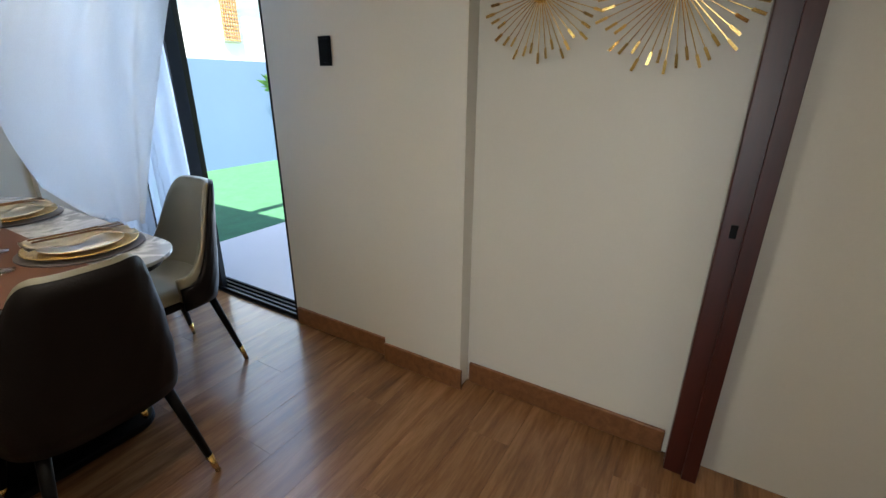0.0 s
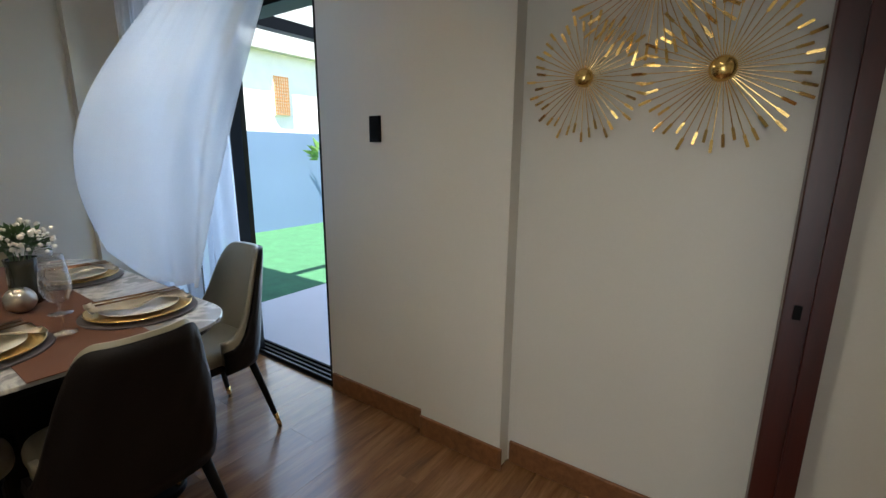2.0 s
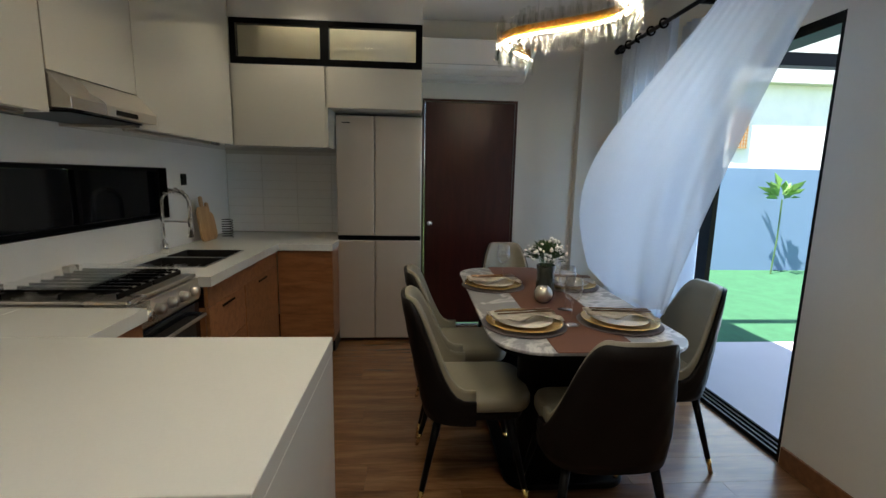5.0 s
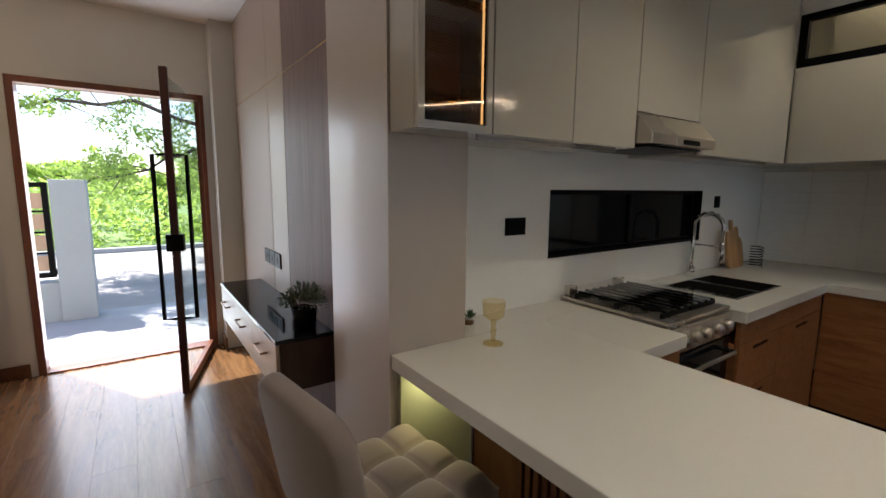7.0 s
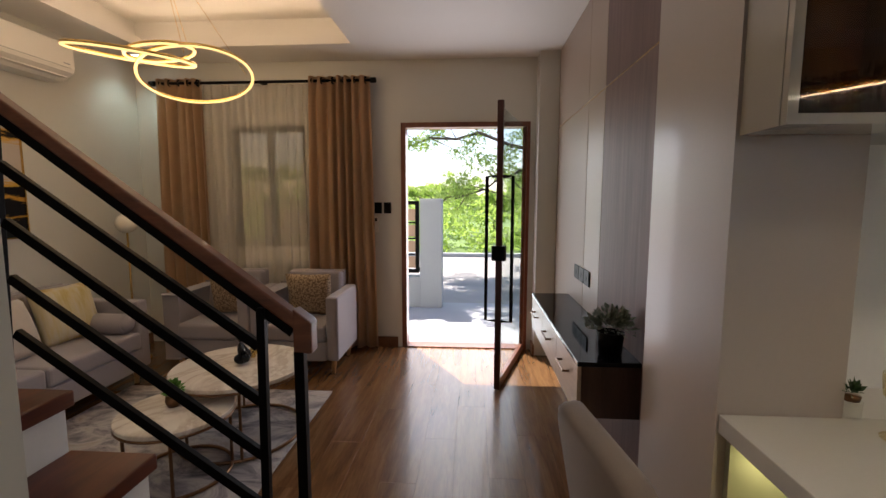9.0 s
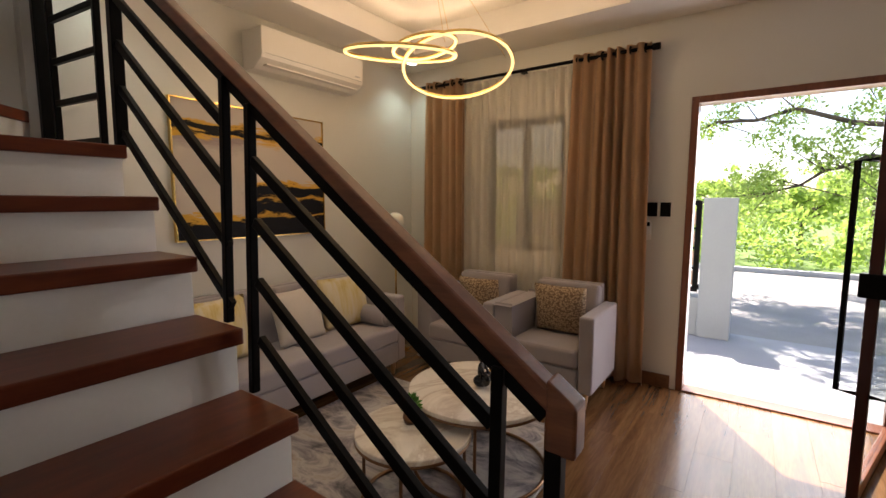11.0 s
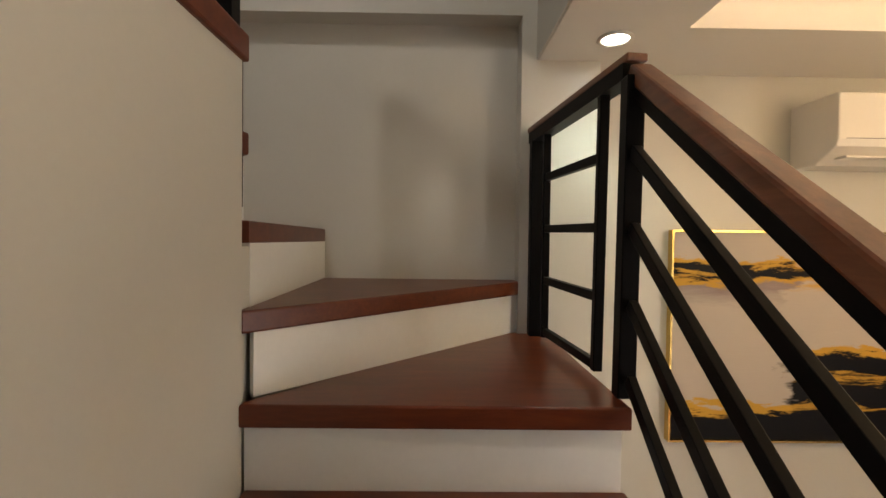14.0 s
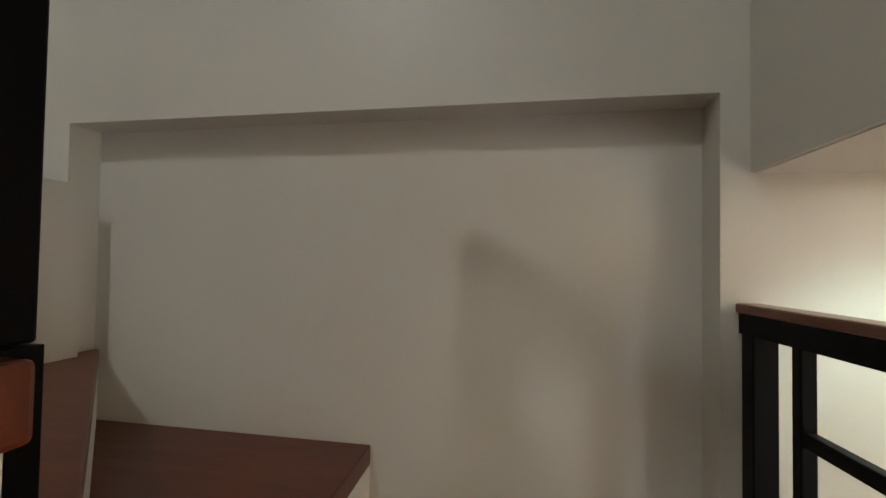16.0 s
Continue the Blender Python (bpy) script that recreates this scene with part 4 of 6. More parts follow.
def leaves(bm, n, centre, spread, size, up=0.3, seed=1):
    rng = random.Random(seed)
    for _ in range(n):
        d = Vector((rng.gauss(0, 1), rng.gauss(0, 1), abs(rng.gauss(0, 1)) * up + rng.uniform(-0.2, 0.9))).normalized()
        p = Vector(centre) + Vector((d.x * spread[0], d.y * spread[1], d.z * spread[2])) * rng.uniform(0.35, 1)
        s = size * rng.uniform(0.6, 1.2)
        side = d.cross(Vector((rng.random(), rng.random(), 1))).normalized()
        t = p + d * s
        m = p + d * s * 0.5 + side.cross(d) * s * 0.12
        bm.faces.new([bm.verts.new(q) for q in (p, m + side * s * 0.24, t, m - side * s * 0.24)])
    return bm


sp = thing("small_succulent", "small green succulent in a clear jar", "plant", (-1.30, 1.60, CT))
part("jar", lathe(B(), [(0, 0.001), (0.024, 0.001), (0.026, 0.045)], 16), M_CRYSTAL, sp, "", True)
part("soil", lathe(B(), [(0, 0.045), (0.02, 0.045), (0.022, 0.058), (0, 0.06)], 16), M_BRONZE, sp, "", True)
part("leaves", leaves(B(), 60, (0, 0, 0.062), (0.02, 0.02, 0.022), 0.022, 1.0, 3), M_LEAF, sp)
M_BOARD = wood("board_wood", (0.32, 0.17, 0.07), (0.46, 0.27, 0.12), (0.56, 0.35, 0.17), (10, 10, 1.5), 0.5)
for k, (yy, hh, ww, ty) in enumerate(((4.02, 0.26, 0.17, -7), (4.12, 0.21, 0.14, -9))):
    cb = thing("cutting_board", "wooden cutting board leaning against the wall", "cutting board", (-1.40 + 0.04 * k, yy, CT), 0, "cutting boards")
    cb.matrix_basis = pose(-1.405, yy, CT + 0.001, 0, ty, 0)
    bm = prism(B(), rounded(-0.0, -ww / 2, hh, ww / 2, 0.05, 6), 0, 0.016, 0.003)
    prism(bm, rounded(hh - 0.004, -0.02, hh + 0.075, 0.02, 0.018, 6), 0, 0.016, 0.003)
    bmesh.ops.transform(bm, matrix=Matrix(((0, 0, 1, 0), (0, 1, 0, 0), (1, 0, 0, 0), (0, 0, 0, 1))), verts=bm.verts)
    bmesh.ops.recalc_face_normals(bm, faces=bm.faces)
    part("board", bm, M_BOARD, cb)
hd = thing("wire_holder", "coiled wire utensil holder", "holder", (-1.33, 4.22, CT))
part("coil", tube(B(), [(0.04 * math.cos(i * 0.5), 0.04 * math.sin(i * 0.5), 0.004 + i * 0.0015) for i in range(100)], 0.003, 5), M_BLACK, hd)


def wall_plate(name, x0, y0, z0, x1, y1, z1, gangs, axis, label, cat):
    """Black switch plate with its rockers; axis: the wall's normal direction."""
    p = thing(name, label, cat)
    part("plate", box(B(), x0, y0, z0, x1, y1, z1, 0.002), M_BLACKAL, p)
    for i in range(gangs):
        if axis[1] == "x":
            a = y0 + (y1 - y0) * (i + 0.12) / gangs
            b = y0 + (y1 - y0) * (i + 0.88) / gangs
            xx = (x1, x1 + 0.003) if axis[0] == "+" else (x0 - 0.003, x0)
            part("rocker", box(B(), xx[0], a, z0 + 0.012, xx[1], b, z1 - 0.012, 0.001), M_BLACK, p)
        else:
            a = x0 + (x1 - x0) * (i + 0.12) / gangs
            b = x0 + (x1 - x0) * (i + 0.88) / gangs
            part("rocker", box(B(), a, y0 - 0.003, z0 + 0.012, b, y0, z1 - 0.012, 0.001), M_BLACK, p)
    return p


wall_plate("light_switch", 1.963, 2.102, 1.362, 1.971, 2.17, 1.478, 1, "-x", "black light switch on the dining wall", "switch")
wall_plate("wall_socket", -1.489, 1.945, 1.195, -1.481, 2.065, 1.272, 2, "+x", "black double socket above the worktop", "socket")
wall_plate("wall_socket", -1.489, 3.87, 1.28, -1.481, 3.94, 1.36, 1, "+x", "small black socket beside the tap", "socket")
wall_plate("light_switch", -4.310, -0.290, 1.298, -4.302, -0.220, 1.402, 1, "+x", "black light switch by the entrance", "switch")
wall_plate("light_switch", -4.310, -0.200, 1.298, -4.302, -0.130, 1.402, 1, "+x", "black light switch by the entrance", "switch")
ic = thing("remote_holder", "white remote control in a wall holder", "remote")
part("holder", box(B(), -4.310, -0.292, 1.12, -4.296, -0.252, 1.25, 0.004), M_WHITEPL, ic)
part("remote", box(B(), -4.2955, -0.288, 1.14, -4.284, -0.256, 1.27, 0.004), M_WHITEPL, ic)
part("screen", box(B(), -4.2838, -0.282, 1.225, -4.2826, -0.262, 1.255), M_BLKGLASS, ic)

# ---------------------------------------------------------------- dining
TT = 0.755
table = thing("dining_table", "grey marble dining table with a black pedestal", "table", (0.85, 2.86, 0))
part("tabletop", prism(B(), rounded(-0.40, -0.76, 0.40, 0.76, 0.20, 10), TT - 0.014, TT, 0.004), M_TABLE, table)
part("under_rim", prism(B(), rounded(-0.37, -0.73, 0.37, 0.73, 0.18, 10), TT - 0.045, TT - 0.0145, 0.004), M_BLACK, table)
for s in (-1, 1):
    part("pedestal", prism(B(), rounded(-0.22, s * 0.36 - 0.07, 0.22, s * 0.36 + 0.07, 0.06, 6), 0.03, TT - 0.046), M_BLACK, table)
part("base_plate", prism(B(), rounded(-0.28, -0.5, 0.28, 0.5, 0.1, 8), 0.0, 0.03, 0.006), M_BLACK, table)
bm = B()
box(bm, -0.16, -0.765, TT + 0.0005, 0.16, 0.765, TT + 0.003)
runner = solid("table_runner", bm, M_RUNNER, "brown cloth runner along the table", "table runner")
runner.matrix_basis = pose(0.83, 2.86, 0)


def superbox(t, a, b, p=3.2):
    c, s = math.cos(t), math.sin(t)
    return (a * math.copysign(abs(c) ** (2 / p), c), b * math.copysign(abs(s) ** (2 / p), s))


def shell(bm, a, b, thick, grow, base, quilt=0.0, tall=0.84, nt=40, nz=10):
    """Back shell of a chair: open towards +y, tallest at the back, falling to low wings."""
    def top(t):
        k = min(1, max(0, (math.cos(t) - 0.05) / 0.87))
        return base + 0.10 + (tall - base - 0.10) * k * k * (3 - 2 * k)

    def at(t, v, off):
        x, y = superbox(t, a + off + grow, b + off + grow)
        z = base + (top(t) - base) * v
        lean = 0.10 * max(0, v) * max(0, math.cos(t))
        narrow = 1 - 0.20 * max(0, z - 0.5) / 0.38
        if quilt and 0.05 < v < 0.95:
            off_q = quilt * (abs(math.sin(t * 9 + v * 9)) + abs(math.sin(t * 9 - v * 9)))
            x, y = x * (1 + off_q), y * (1 + off_q)
        return Vector((y * narrow, -x - lean, z))
    ts = [math.pi * 0.50 * (2 * i / nt - 1) for i in range(nt + 1)]
    inner = [[bm.verts.new(at(t, j / nz, 0)) for j in range(nz + 1)] for t in ts]
    outer = [[bm.verts.new(at(t, j / nz + (0.012 if j == nz else 0), thick)) for j in range(nz + 1)] for t in ts]
    for i in range(nt):
        for j in range(nz):
            bm.faces.new((inner[i][j], inner[i][j + 1], inner[i + 1][j + 1], inner[i + 1][j]))
            bm.faces.new((outer[i][j], outer[i + 1][j], outer[i + 1][j + 1], outer[i][j + 1]))
        bm.faces.new((inner[i][nz], outer[i][nz], outer[i + 1][nz], inner[i + 1][nz]))
        bm.faces.new((inner[i][0], inner[i + 1][0], outer[i + 1][0], outer[i][0]))
    for i in (0, nt):
        for j in range(nz):
            bm.faces.new((inner[i][j], outer[i][j], outer[i][j + 1], inner[i][j + 1]))
    bmesh.ops.recalc_face_normals(bm, faces=bm.faces)
    return bm


def dining_chair(at, turn, label):
    c = thing("dining_chair", label, "chair", at, turn, "chairs round the dining table")
    part("seat", prism(B(), rounded(-0.195, -0.20, 0.195, 0.25, 0.09, 8), 0.40, 0.475, 0.025), M_LEATHER, c, "cream leather seat", True)
    part("seat_base", prism(B(), rounded(-0.18, -0.19, 0.18, 0.22, 0.08, 8), 0.365, 0.399, 0.006), M_BLKLEATHER, c)
    part("backrest", shell(B(), 0.176, 0.190, 0.02, 0.0, 0.41, 0.0, 0.874), M_LEATHER, c, "cream leather inner back", True)
    part("back_shell", shell(B(), 0.176, 0.190, 0.016, 0.021, 0.37, 0.012, 0.866), M_BLKLEATHER, c, "black quilted outer back", True)
    for sx in (-1, 1):
        for sy in (-1, 1):
            a, b = Vector((sx * 0.16, sy * 0.15, 0.37)), Vector((sx * 0.225, sy * 0.235, 0.0))
            m = a.lerp(b, 0.80)
            leg = part("leg", cyl(B(), m, a, 0.012, 0.018, 12), M_BLACK, c, "", True)
            part("tip", cyl(B(), b, m, 0.009, 0.0125, 12), M_GOLD, leg, "gold leg tip", True)
    return c


dining_chair((0.86, 2.17, 0), 0, "dining chair with black quilted back at the table end")
dining_chair((0.41, 2.50, 0), -90, "cream and black dining chair beside the table")
dining_chair((0.41, 3.01, 0), -90, "cream and black dining chair beside the table")
dining_chair((0.85, 3.72, 0), 180, "cream and black dining chair at the far table end")
dining_chair((1.34, 2.67, 0), 90, "cream and black dining chair by the sliding door")

M_PORC = mat("white_porcelain", (0.78, 0.75, 0.68), 0.15, var=0.02, relief=0.0)
M_GOLDPL = mat("gold_plate", (0.80, 0.55, 0.20), 0.25, 0.85, var=0.12, scale=30, relief=0.2)
M_NAPKIN = fabric("cream_napkin", (0.66, 0.60, 0.50), 260)
M_MAT = fabric("dark_placemat", (0.035, 0.022, 0.025), 200)


def place_setting(x, y, turn):
    g = "place settings"
    pm = solid("placemat", lathe(B(), [(0, 0), (0.178, 0), (0.18, 0.002), (0.178, 0.004), (0, 0.004)], 40), M_MAT, "round dark woven placemat under a plate", "placemat", g)
    pm.matrix_basis = pose(x, y, TT + 0.0035)
    ch = thing("charger_plate", "gold charger plate with a white plate", "plate", (x, y, TT + 0.008), turn, g)
    part("charger", lathe(B(), [(0, 0), (0.11, 0), (0.162, 0.012), (0.163, 0.015), (0.158, 0.015), (0.108, 0.004), (0, 0.004)], 44), M_GOLDPL, ch, "gold rimmed charger", True)
    part("plate", lathe(B(), [(0, 0.005), (0.075, 0.005), (0.12, 0.019), (0.121, 0.022), (0.117, 0.021), (0.074, 0.010), (0, 0.009)], 40), M_PORC, ch, "white porcelain plate", True)
    nk = thing("napkin", "folded cream napkin with gold cutlery on a plate", "napkin", (x, y, TT + 0.026), turn, g)
    bm, rng = B(), random.Random(int(x * 100 + y * 10))
    nx, ny = 16, 8
    grid = [[bm.verts.new((-0.15 + 0.30 * i / nx, (-0.055 + 0.11 * j / ny) * (1 + 0.35 * math.sin(i * 0.5)), 0.006 + 0.012 * math.sin(i * 0.7 + j) * math.cos(j * 0.9) + 0.012)) for j in range(ny + 1)] for i in range(nx + 1)]
    for i in range(nx):
        for j in range(ny):
            bm.faces.new((grid[i][j], grid[i + 1][j], grid[i + 1][j + 1], grid[i][j + 1]))
    bmesh.ops.solidify(bm, geom=bm.faces[:], thickness=0.008)
    part("cloth", bm, M_NAPKIN, nk, "", True)
    for k in (-1, 1):
        bm = B()
        tube(bm, [(-0.13, k * 0.018, 0.036), (0.0, k * 0.016, 0.034), (0.06, k * 0.016, 0.035)], 0.0035, 6)
        box(bm, 0.06, k * 0.016 - 0.011, 0.033, 0.125, k * 0.016 + 0.011, 0.037, 0.001)
        part("cutlery", bm, M_BRONZE, nk, "dark gold cutlery")


for x, y, a in ((0.622, 2.408, 12), (1.05, 2.429, -4), (0.609, 3.091, 8), (1.05, 3.10, -6)):
    place_setting(x, y, a)


def wine_glass(x, y, h=0.21):
    g = thing("wine_glass", "clear stemmed wine glass on the table", "wine glass", (x, y, TT + 0.004), 0, "wine glasses")
    part("bowl", lathe(B(), [(0.004, h * 0.46), (0.026, h * 0.52), (0.040, h * 0.68), (0.039, h * 0.85), (0.033, h), (0.0318, h), (0.0375, h * 0.85), (0.0385, h * 0.68)], 26), M_WINE, g, "", True)
    part("stem", lathe(B(), [(0.006, 0.004), (0.0035, 0.02), (0.0035, h * 0.42), (0.005, h * 0.47)], 12), M_WINE, g, "", True)
    part("foot", lathe(B(), [(0, 0), (0.036, 0), (0.036, 0.002), (0.006, 0.005), (0, 0.005)], 26), M_WINE, g, "", True)


for x, y in ((0.825, 2.398), (0.875, 2.62), (0.70, 3.26), (0.93, 3.0)):
    wine_glass(x, y)
vase = thing("flower_vase", "dark vase with small white flowers on the table", "vase", (0.845, 2.86, TT + 0.003))
M_DKVASE = mat("dark_vase_glass", (0.025, 0.028, 0.022), 0.12, var=0.2, relief=0.0, coat=0.4)
part("vase", lathe(B(), [(0, 0), (0.045, 0), (0.05, 0.02), (0.047, 0.14), (0.05, 0.17), (0.044, 0.17), (0.04, 0.02), (0, 0.015)], 26), M_DKVASE, vase, "", True)
part("leaves", leaves(B(), 260, (0, 0, 0.20), (0.085, 0.085, 0.09), 0.035, 0.6, 5), M_LEAF, vase)
bm, rng = B(), random.Random(8)
for _ in range(70):
    d = Vector((rng.gauss(0, 1), rng.gauss(0, 1), rng.uniform(-0.1, 1.3))).normalized()
    p = Vector((0, 0, 0.20)) + d * rng.uniform(0.07, 0.125)
    bmesh.ops.create_icosphere(bm, subdivisions=1, radius=rng.uniform(0.006, 0.011), matrix=Matrix.Translation(p))
tagged(part("blossom", bm, M_PORC, vase, "small white blossoms"), kind="stuff")
bm = B()
for i in range(14):
    t = 2 * math.pi * i / 14
    tube(bm, [(0.01 * math.cos(t), 0.01 * math.sin(t), 0.05), (0.03 * math.cos(t), 0.03 * math.sin(t), 0.18), (0.07 * math.cos(t), 0.07 * math.sin(t), 0.26)], 0.0015, 4)
part("stems", bm, M_LEAF, vase)
bm = B()
bmesh.ops.create_uvsphere(bm, u_segments=24, v_segments=16, radius=0.046, matrix=Matrix.Translation((0, 0, 0.046)))
o = solid("ornament_ball", bm, M_STEEL, "brushed champagne metal ornament ball on the runner", "ornament", "", True)
o.matrix_basis = pose(0.80, 2.74, TT + 0.003)

# sunburst ornaments
def sunburst(y, z, r, hub, n, seed):
    sb = thing("sunburst_ornament", "gold sunburst metal wall ornament", "wall ornament", (2.011, y, z), 0, "sunburst wall ornaments")
    rng = random.Random(seed)
    bm = B()
    bmesh.ops.create_uvsphere(bm, u_segments=22, v_segments=14, radius=hub)
    for v in bm.verts:
        v.co.x = v.co.x * 0.75 - 0.042
    part("hub", bm, M_GOLD, sb, "domed gold hub", True)
    for i in range(n):
        t = 2 * math.pi * (i + 0.2 * rng.random()) / n
        L = r * ((1.0, 0.86, 0.93)[i % 3] + rng.uniform(-0.03, 0.03))
        d = Vector((0, math.cos(t), math.sin(t)))
        p0, p1 = d * hub * 0.7 + Vector((-0.035, 0, 0)), d * (L - 0.038 * r / 0.24) + Vector((-0.022, 0, 0))
        ray = part("ray", tube(B(), [p0, p1], 0.0015, 5), M_GOLD, sb)
        p2 = d * L + Vector((-0.018 - 0.006 * rng.random(), 0, 0))
        tw = d.cross(Vector((1, 0, 0))) * 0.0043 + Vector((rng.uniform(-0.002, 0.002), 0, 0))
        th = Vector((-0.0015, 0, 0))
        tip = B()
        q = [tip.verts.new(c) for c in (p1 - tw, p1 + tw, p2 + tw, p2 - tw, p1 - tw + th, p1 + tw + th, p2 + tw + th, p2 - tw + th)]
        for f in ((3, 2, 1, 0), (4, 5, 6, 7), (0, 1, 5, 4), (1, 2, 6, 5), (2, 3, 7, 6), (3, 0, 4, 7)):
            tip.faces.new([q[k] for k in f])
        part("tip", tip, M_GOLD, ray)


sunburst(1.197, 1.564, 0.205, 0.030, 44, 1)
sunburst(0.806, 1.557, 0.235, 0.036, 48, 2)
sunburst(1.00, 1.84, 0.26, 0.036, 50, 3)

# crystal chandelier over the table
ch = thing("crystal_chandelier", "wavy gold band chandelier with glowing crystal rods", "chandelier", (0.85, 2.9, 0))
wave = [(0.20 * math.sin(2 * math.pi * k / 60), -0.62 + 1.24 * k / 60, 2.08) for k in range(61)]
wave = [(x, y, 2.10 + 0.025 * math.sin(y * 3)) for x, y, _ in wave]
bm = B()
for s in (-0.022, 0.022):
    vs = []
    for (x, y, z) in wave:
        vs.append((bm.verts.new((x + s, y, z)), bm.verts.new((x + s, y, z + 0.045))))
    for p, q in zip(vs, vs[1:]):
        bm.faces.new((p[0], q[0], q[1], p[1]))
bmesh.ops.solidify(bm, geom=bm.faces[:], thickness=0.003)
part("band", bm, M_GOLD, ch, "wavy gold band")
part("light_strip", tube(B(), [(x, y, z + 0.004) for x, y, z in wave], 0.011, 6), glow("chandelier_strip", (1, 0.86, 0.62), 12), ch, "glowing warm strip")
rodmesh = None
rng = random.Random(4)
for k in range(0, 61):
    x, y, z = wave[k]
    for s in (-1, 1):
        if rodmesh is None:
            bm = beam(B(), (0, 0, -0.10), (0, 0, 0.10), 0.018, 0.012, 0.002)
            rodmesh = mesh_of(bm, "crystal_rod", M_CRYSTAL)
        o = new("crystal_rod", rodmesh)
        o.parent = ch
        o.matrix_basis = pose(x + s * 0.04, y, z + 0.01 + rng.uniform(-0.025, 0.02), rng.uniform(-16, 16), rng.uniform(-10, 10) + s * 8, rng.uniform(0, 90))
for y in (-0.4, 0.4):
    part("cable", cyl(B(), (0, y, 2.14), (0, y, 2.92), 0.002, None, 6), M_STEEL, ch)
part("ceiling_rose", box(B(), -0.06, -0.5, 2.88, 0.06, 0.5, 2.899, 0.004), M_GOLD, ch)

# ---------------------------------------------------------------- curtains
def drape(bm, y0, y1, x, z0, z1, folds, depth, flare=0.0, n=None, seed=0, grommet=False):
    n = n or folds * 10
    rng = random.Random(seed)
    ph = [rng.uniform(-0.5, 0.5) for _ in range(folds + 2)]
    rows = 14
    grid = []
    for i in range(n + 1):
        u = i / n
        col = []
        for j in range(rows + 1):
            v = j / rows
            a = u * folds * 2 * math.pi + ph[int(u * folds)] * v * 0.8 + 1.1 * math.sin(u * 5.3 + seed) + 0.5 * math.sin(u * 11.7 + seed * 2)
            yy = y0 + (y1 - y0) * u + flare * (u - 0.5) * v
            xx = x + depth * (0.8 + 0.35 * math.sin(u * 9.1 + seed * 3)) * (math.sin(a) + 0.22 * math.sin(2 * a + 1.3)) * (0.75 + 0.25 * v) + 0.012 * math.sin(a * 0.37 + 3 * v)
            col.append(bm.verts.new((xx, yy, z1 + (z0 - z1) * v)))
        grid.append(col)
    for i in range(n):
        for j in range(rows):
            bm.faces.new((grid[i][j], grid[i][j + 1], grid[i + 1][j + 1], grid[i + 1][j]))
    return bm


def curtain(name, bm, material, label, group, thick=0.003):
    bmesh.ops.solidify(bm, geom=bm.faces[:], thickness=thick)
    return solid(name, bm, material, label, "curtain", group, True)


def rod(y0, y1, x, z, wall_x, rings, label):
    r = thing("curtain_rod", label, "curtain rod")
    part("rod", cyl(B(), (x, y0, z), (x, y1, z), 0.013), M_BLACK, r, "", True)
    for y in (y0, y1):
        part("finial", cyl(B(), (x, y - 0.025, z), (x, y + 0.025, z), 0.024), M_BLACK, r, "", True)
    for y in (y0 + 0.12, (y0 + y1) / 2, y1 - 0.12):
        part("bracket", beam(B(), (wall_x, y, z), (x, y, z), 0.018, 0.03), M_BLACK, r)
    for y in rings:
        part("ring", tube(B(), ring_pts((x, y, z), 0.026, 18, (90, 0, 0)), 0.007, 6, True), M_BLACK, r, "", True)


rod(-2.33, -0.26, -4.19, 2.49, -4.311, [-2.25, -2.16, -2.07, -1.98, -1.89, -0.82, -0.73, -0.63, -0.53, -0.43, -0.33], "black curtain rod above the living room window")
curtain("curtain", drape(B(), -2.28, -1.86, -4.19, 0.03, 2.53, 5, 0.045, 0.06, seed=2), M_CURTAIN, "tan curtain gathered beside the window", "tan curtains")
curtain("curtain", drape(B(), -0.85, -0.29, -4.19, 0.03, 2.53, 7, 0.05, 0.10, seed=3), M_CURTAIN, "tan curtain gathered beside the window", "tan curtains")
curtain("sheer_curtain", drape(B(), -1.88, -0.83, -4.24, 0.03, 2.48, 13, 0.030, 0, seed=4), M_SHEERW, "thin beige sheer curtain over the window", "sheers", 0.001)

rod(2.12, 4.06, 1.68, 2.34, 1.972, [3.45, 3.6, 3.75, 3.9, 4.02], "black curtain rod above the sliding door")
curtain("sheer_curtain", drape(B(), 3.36, 4.08, 1.72, 0.02, 2.36, 9, 0.035, -0.10, seed=5), M_SHEER, "white sheer curtain hanging by the sliding door", "white sheers", 0.001)
# the sheer that the wind blows over the table
bm = B()
nu, nv = 60, 40
A, C = Vector((1.30, 2.47, 0.785)), Vector((1.22, 3.22, 0.84))
grid = []
for i in range(nu + 1):
    u = i / nu
    col = []
    for j in range(nv + 1):
        v = j / nv
        topp = Vector((1.68, 2.34 + 0.50 * u, 2.37))
        p = topp.lerp(A.lerp(C, u), v ** 0.95)
        k = math.sin(math.pi * v ** 1.35)
        p += Vector((-0.20 * k * (0.15 + 0.85 * u), 0.17 * k * u - 0.17 * (1 - v) ** 2 * (1 - u), 0.02 * k))
        fold = 0.026 * math.sin(u * 24 + v * 4 + 1.5 * math.sin(u * 5)) * max(0, 1 - u * 1.5) * (0.35 + v)
        fold += 0.006 * math.sin(u * 60) * (1 - v) ** 2 + 0.010 * math.sin(u * 9 - v * 7) * v * (1 - u)
        p += Vector((fold, fold * 0.5, -0.06 * v * math.sin(math.pi * u)))
        col.append(bm.verts.new(p))
    grid.append(col)
for i in range(nu):
    for j in range(nv):
        bm.faces.new((grid[i][j], grid[i][j + 1], grid[i + 1][j + 1], grid[i + 1][j]))
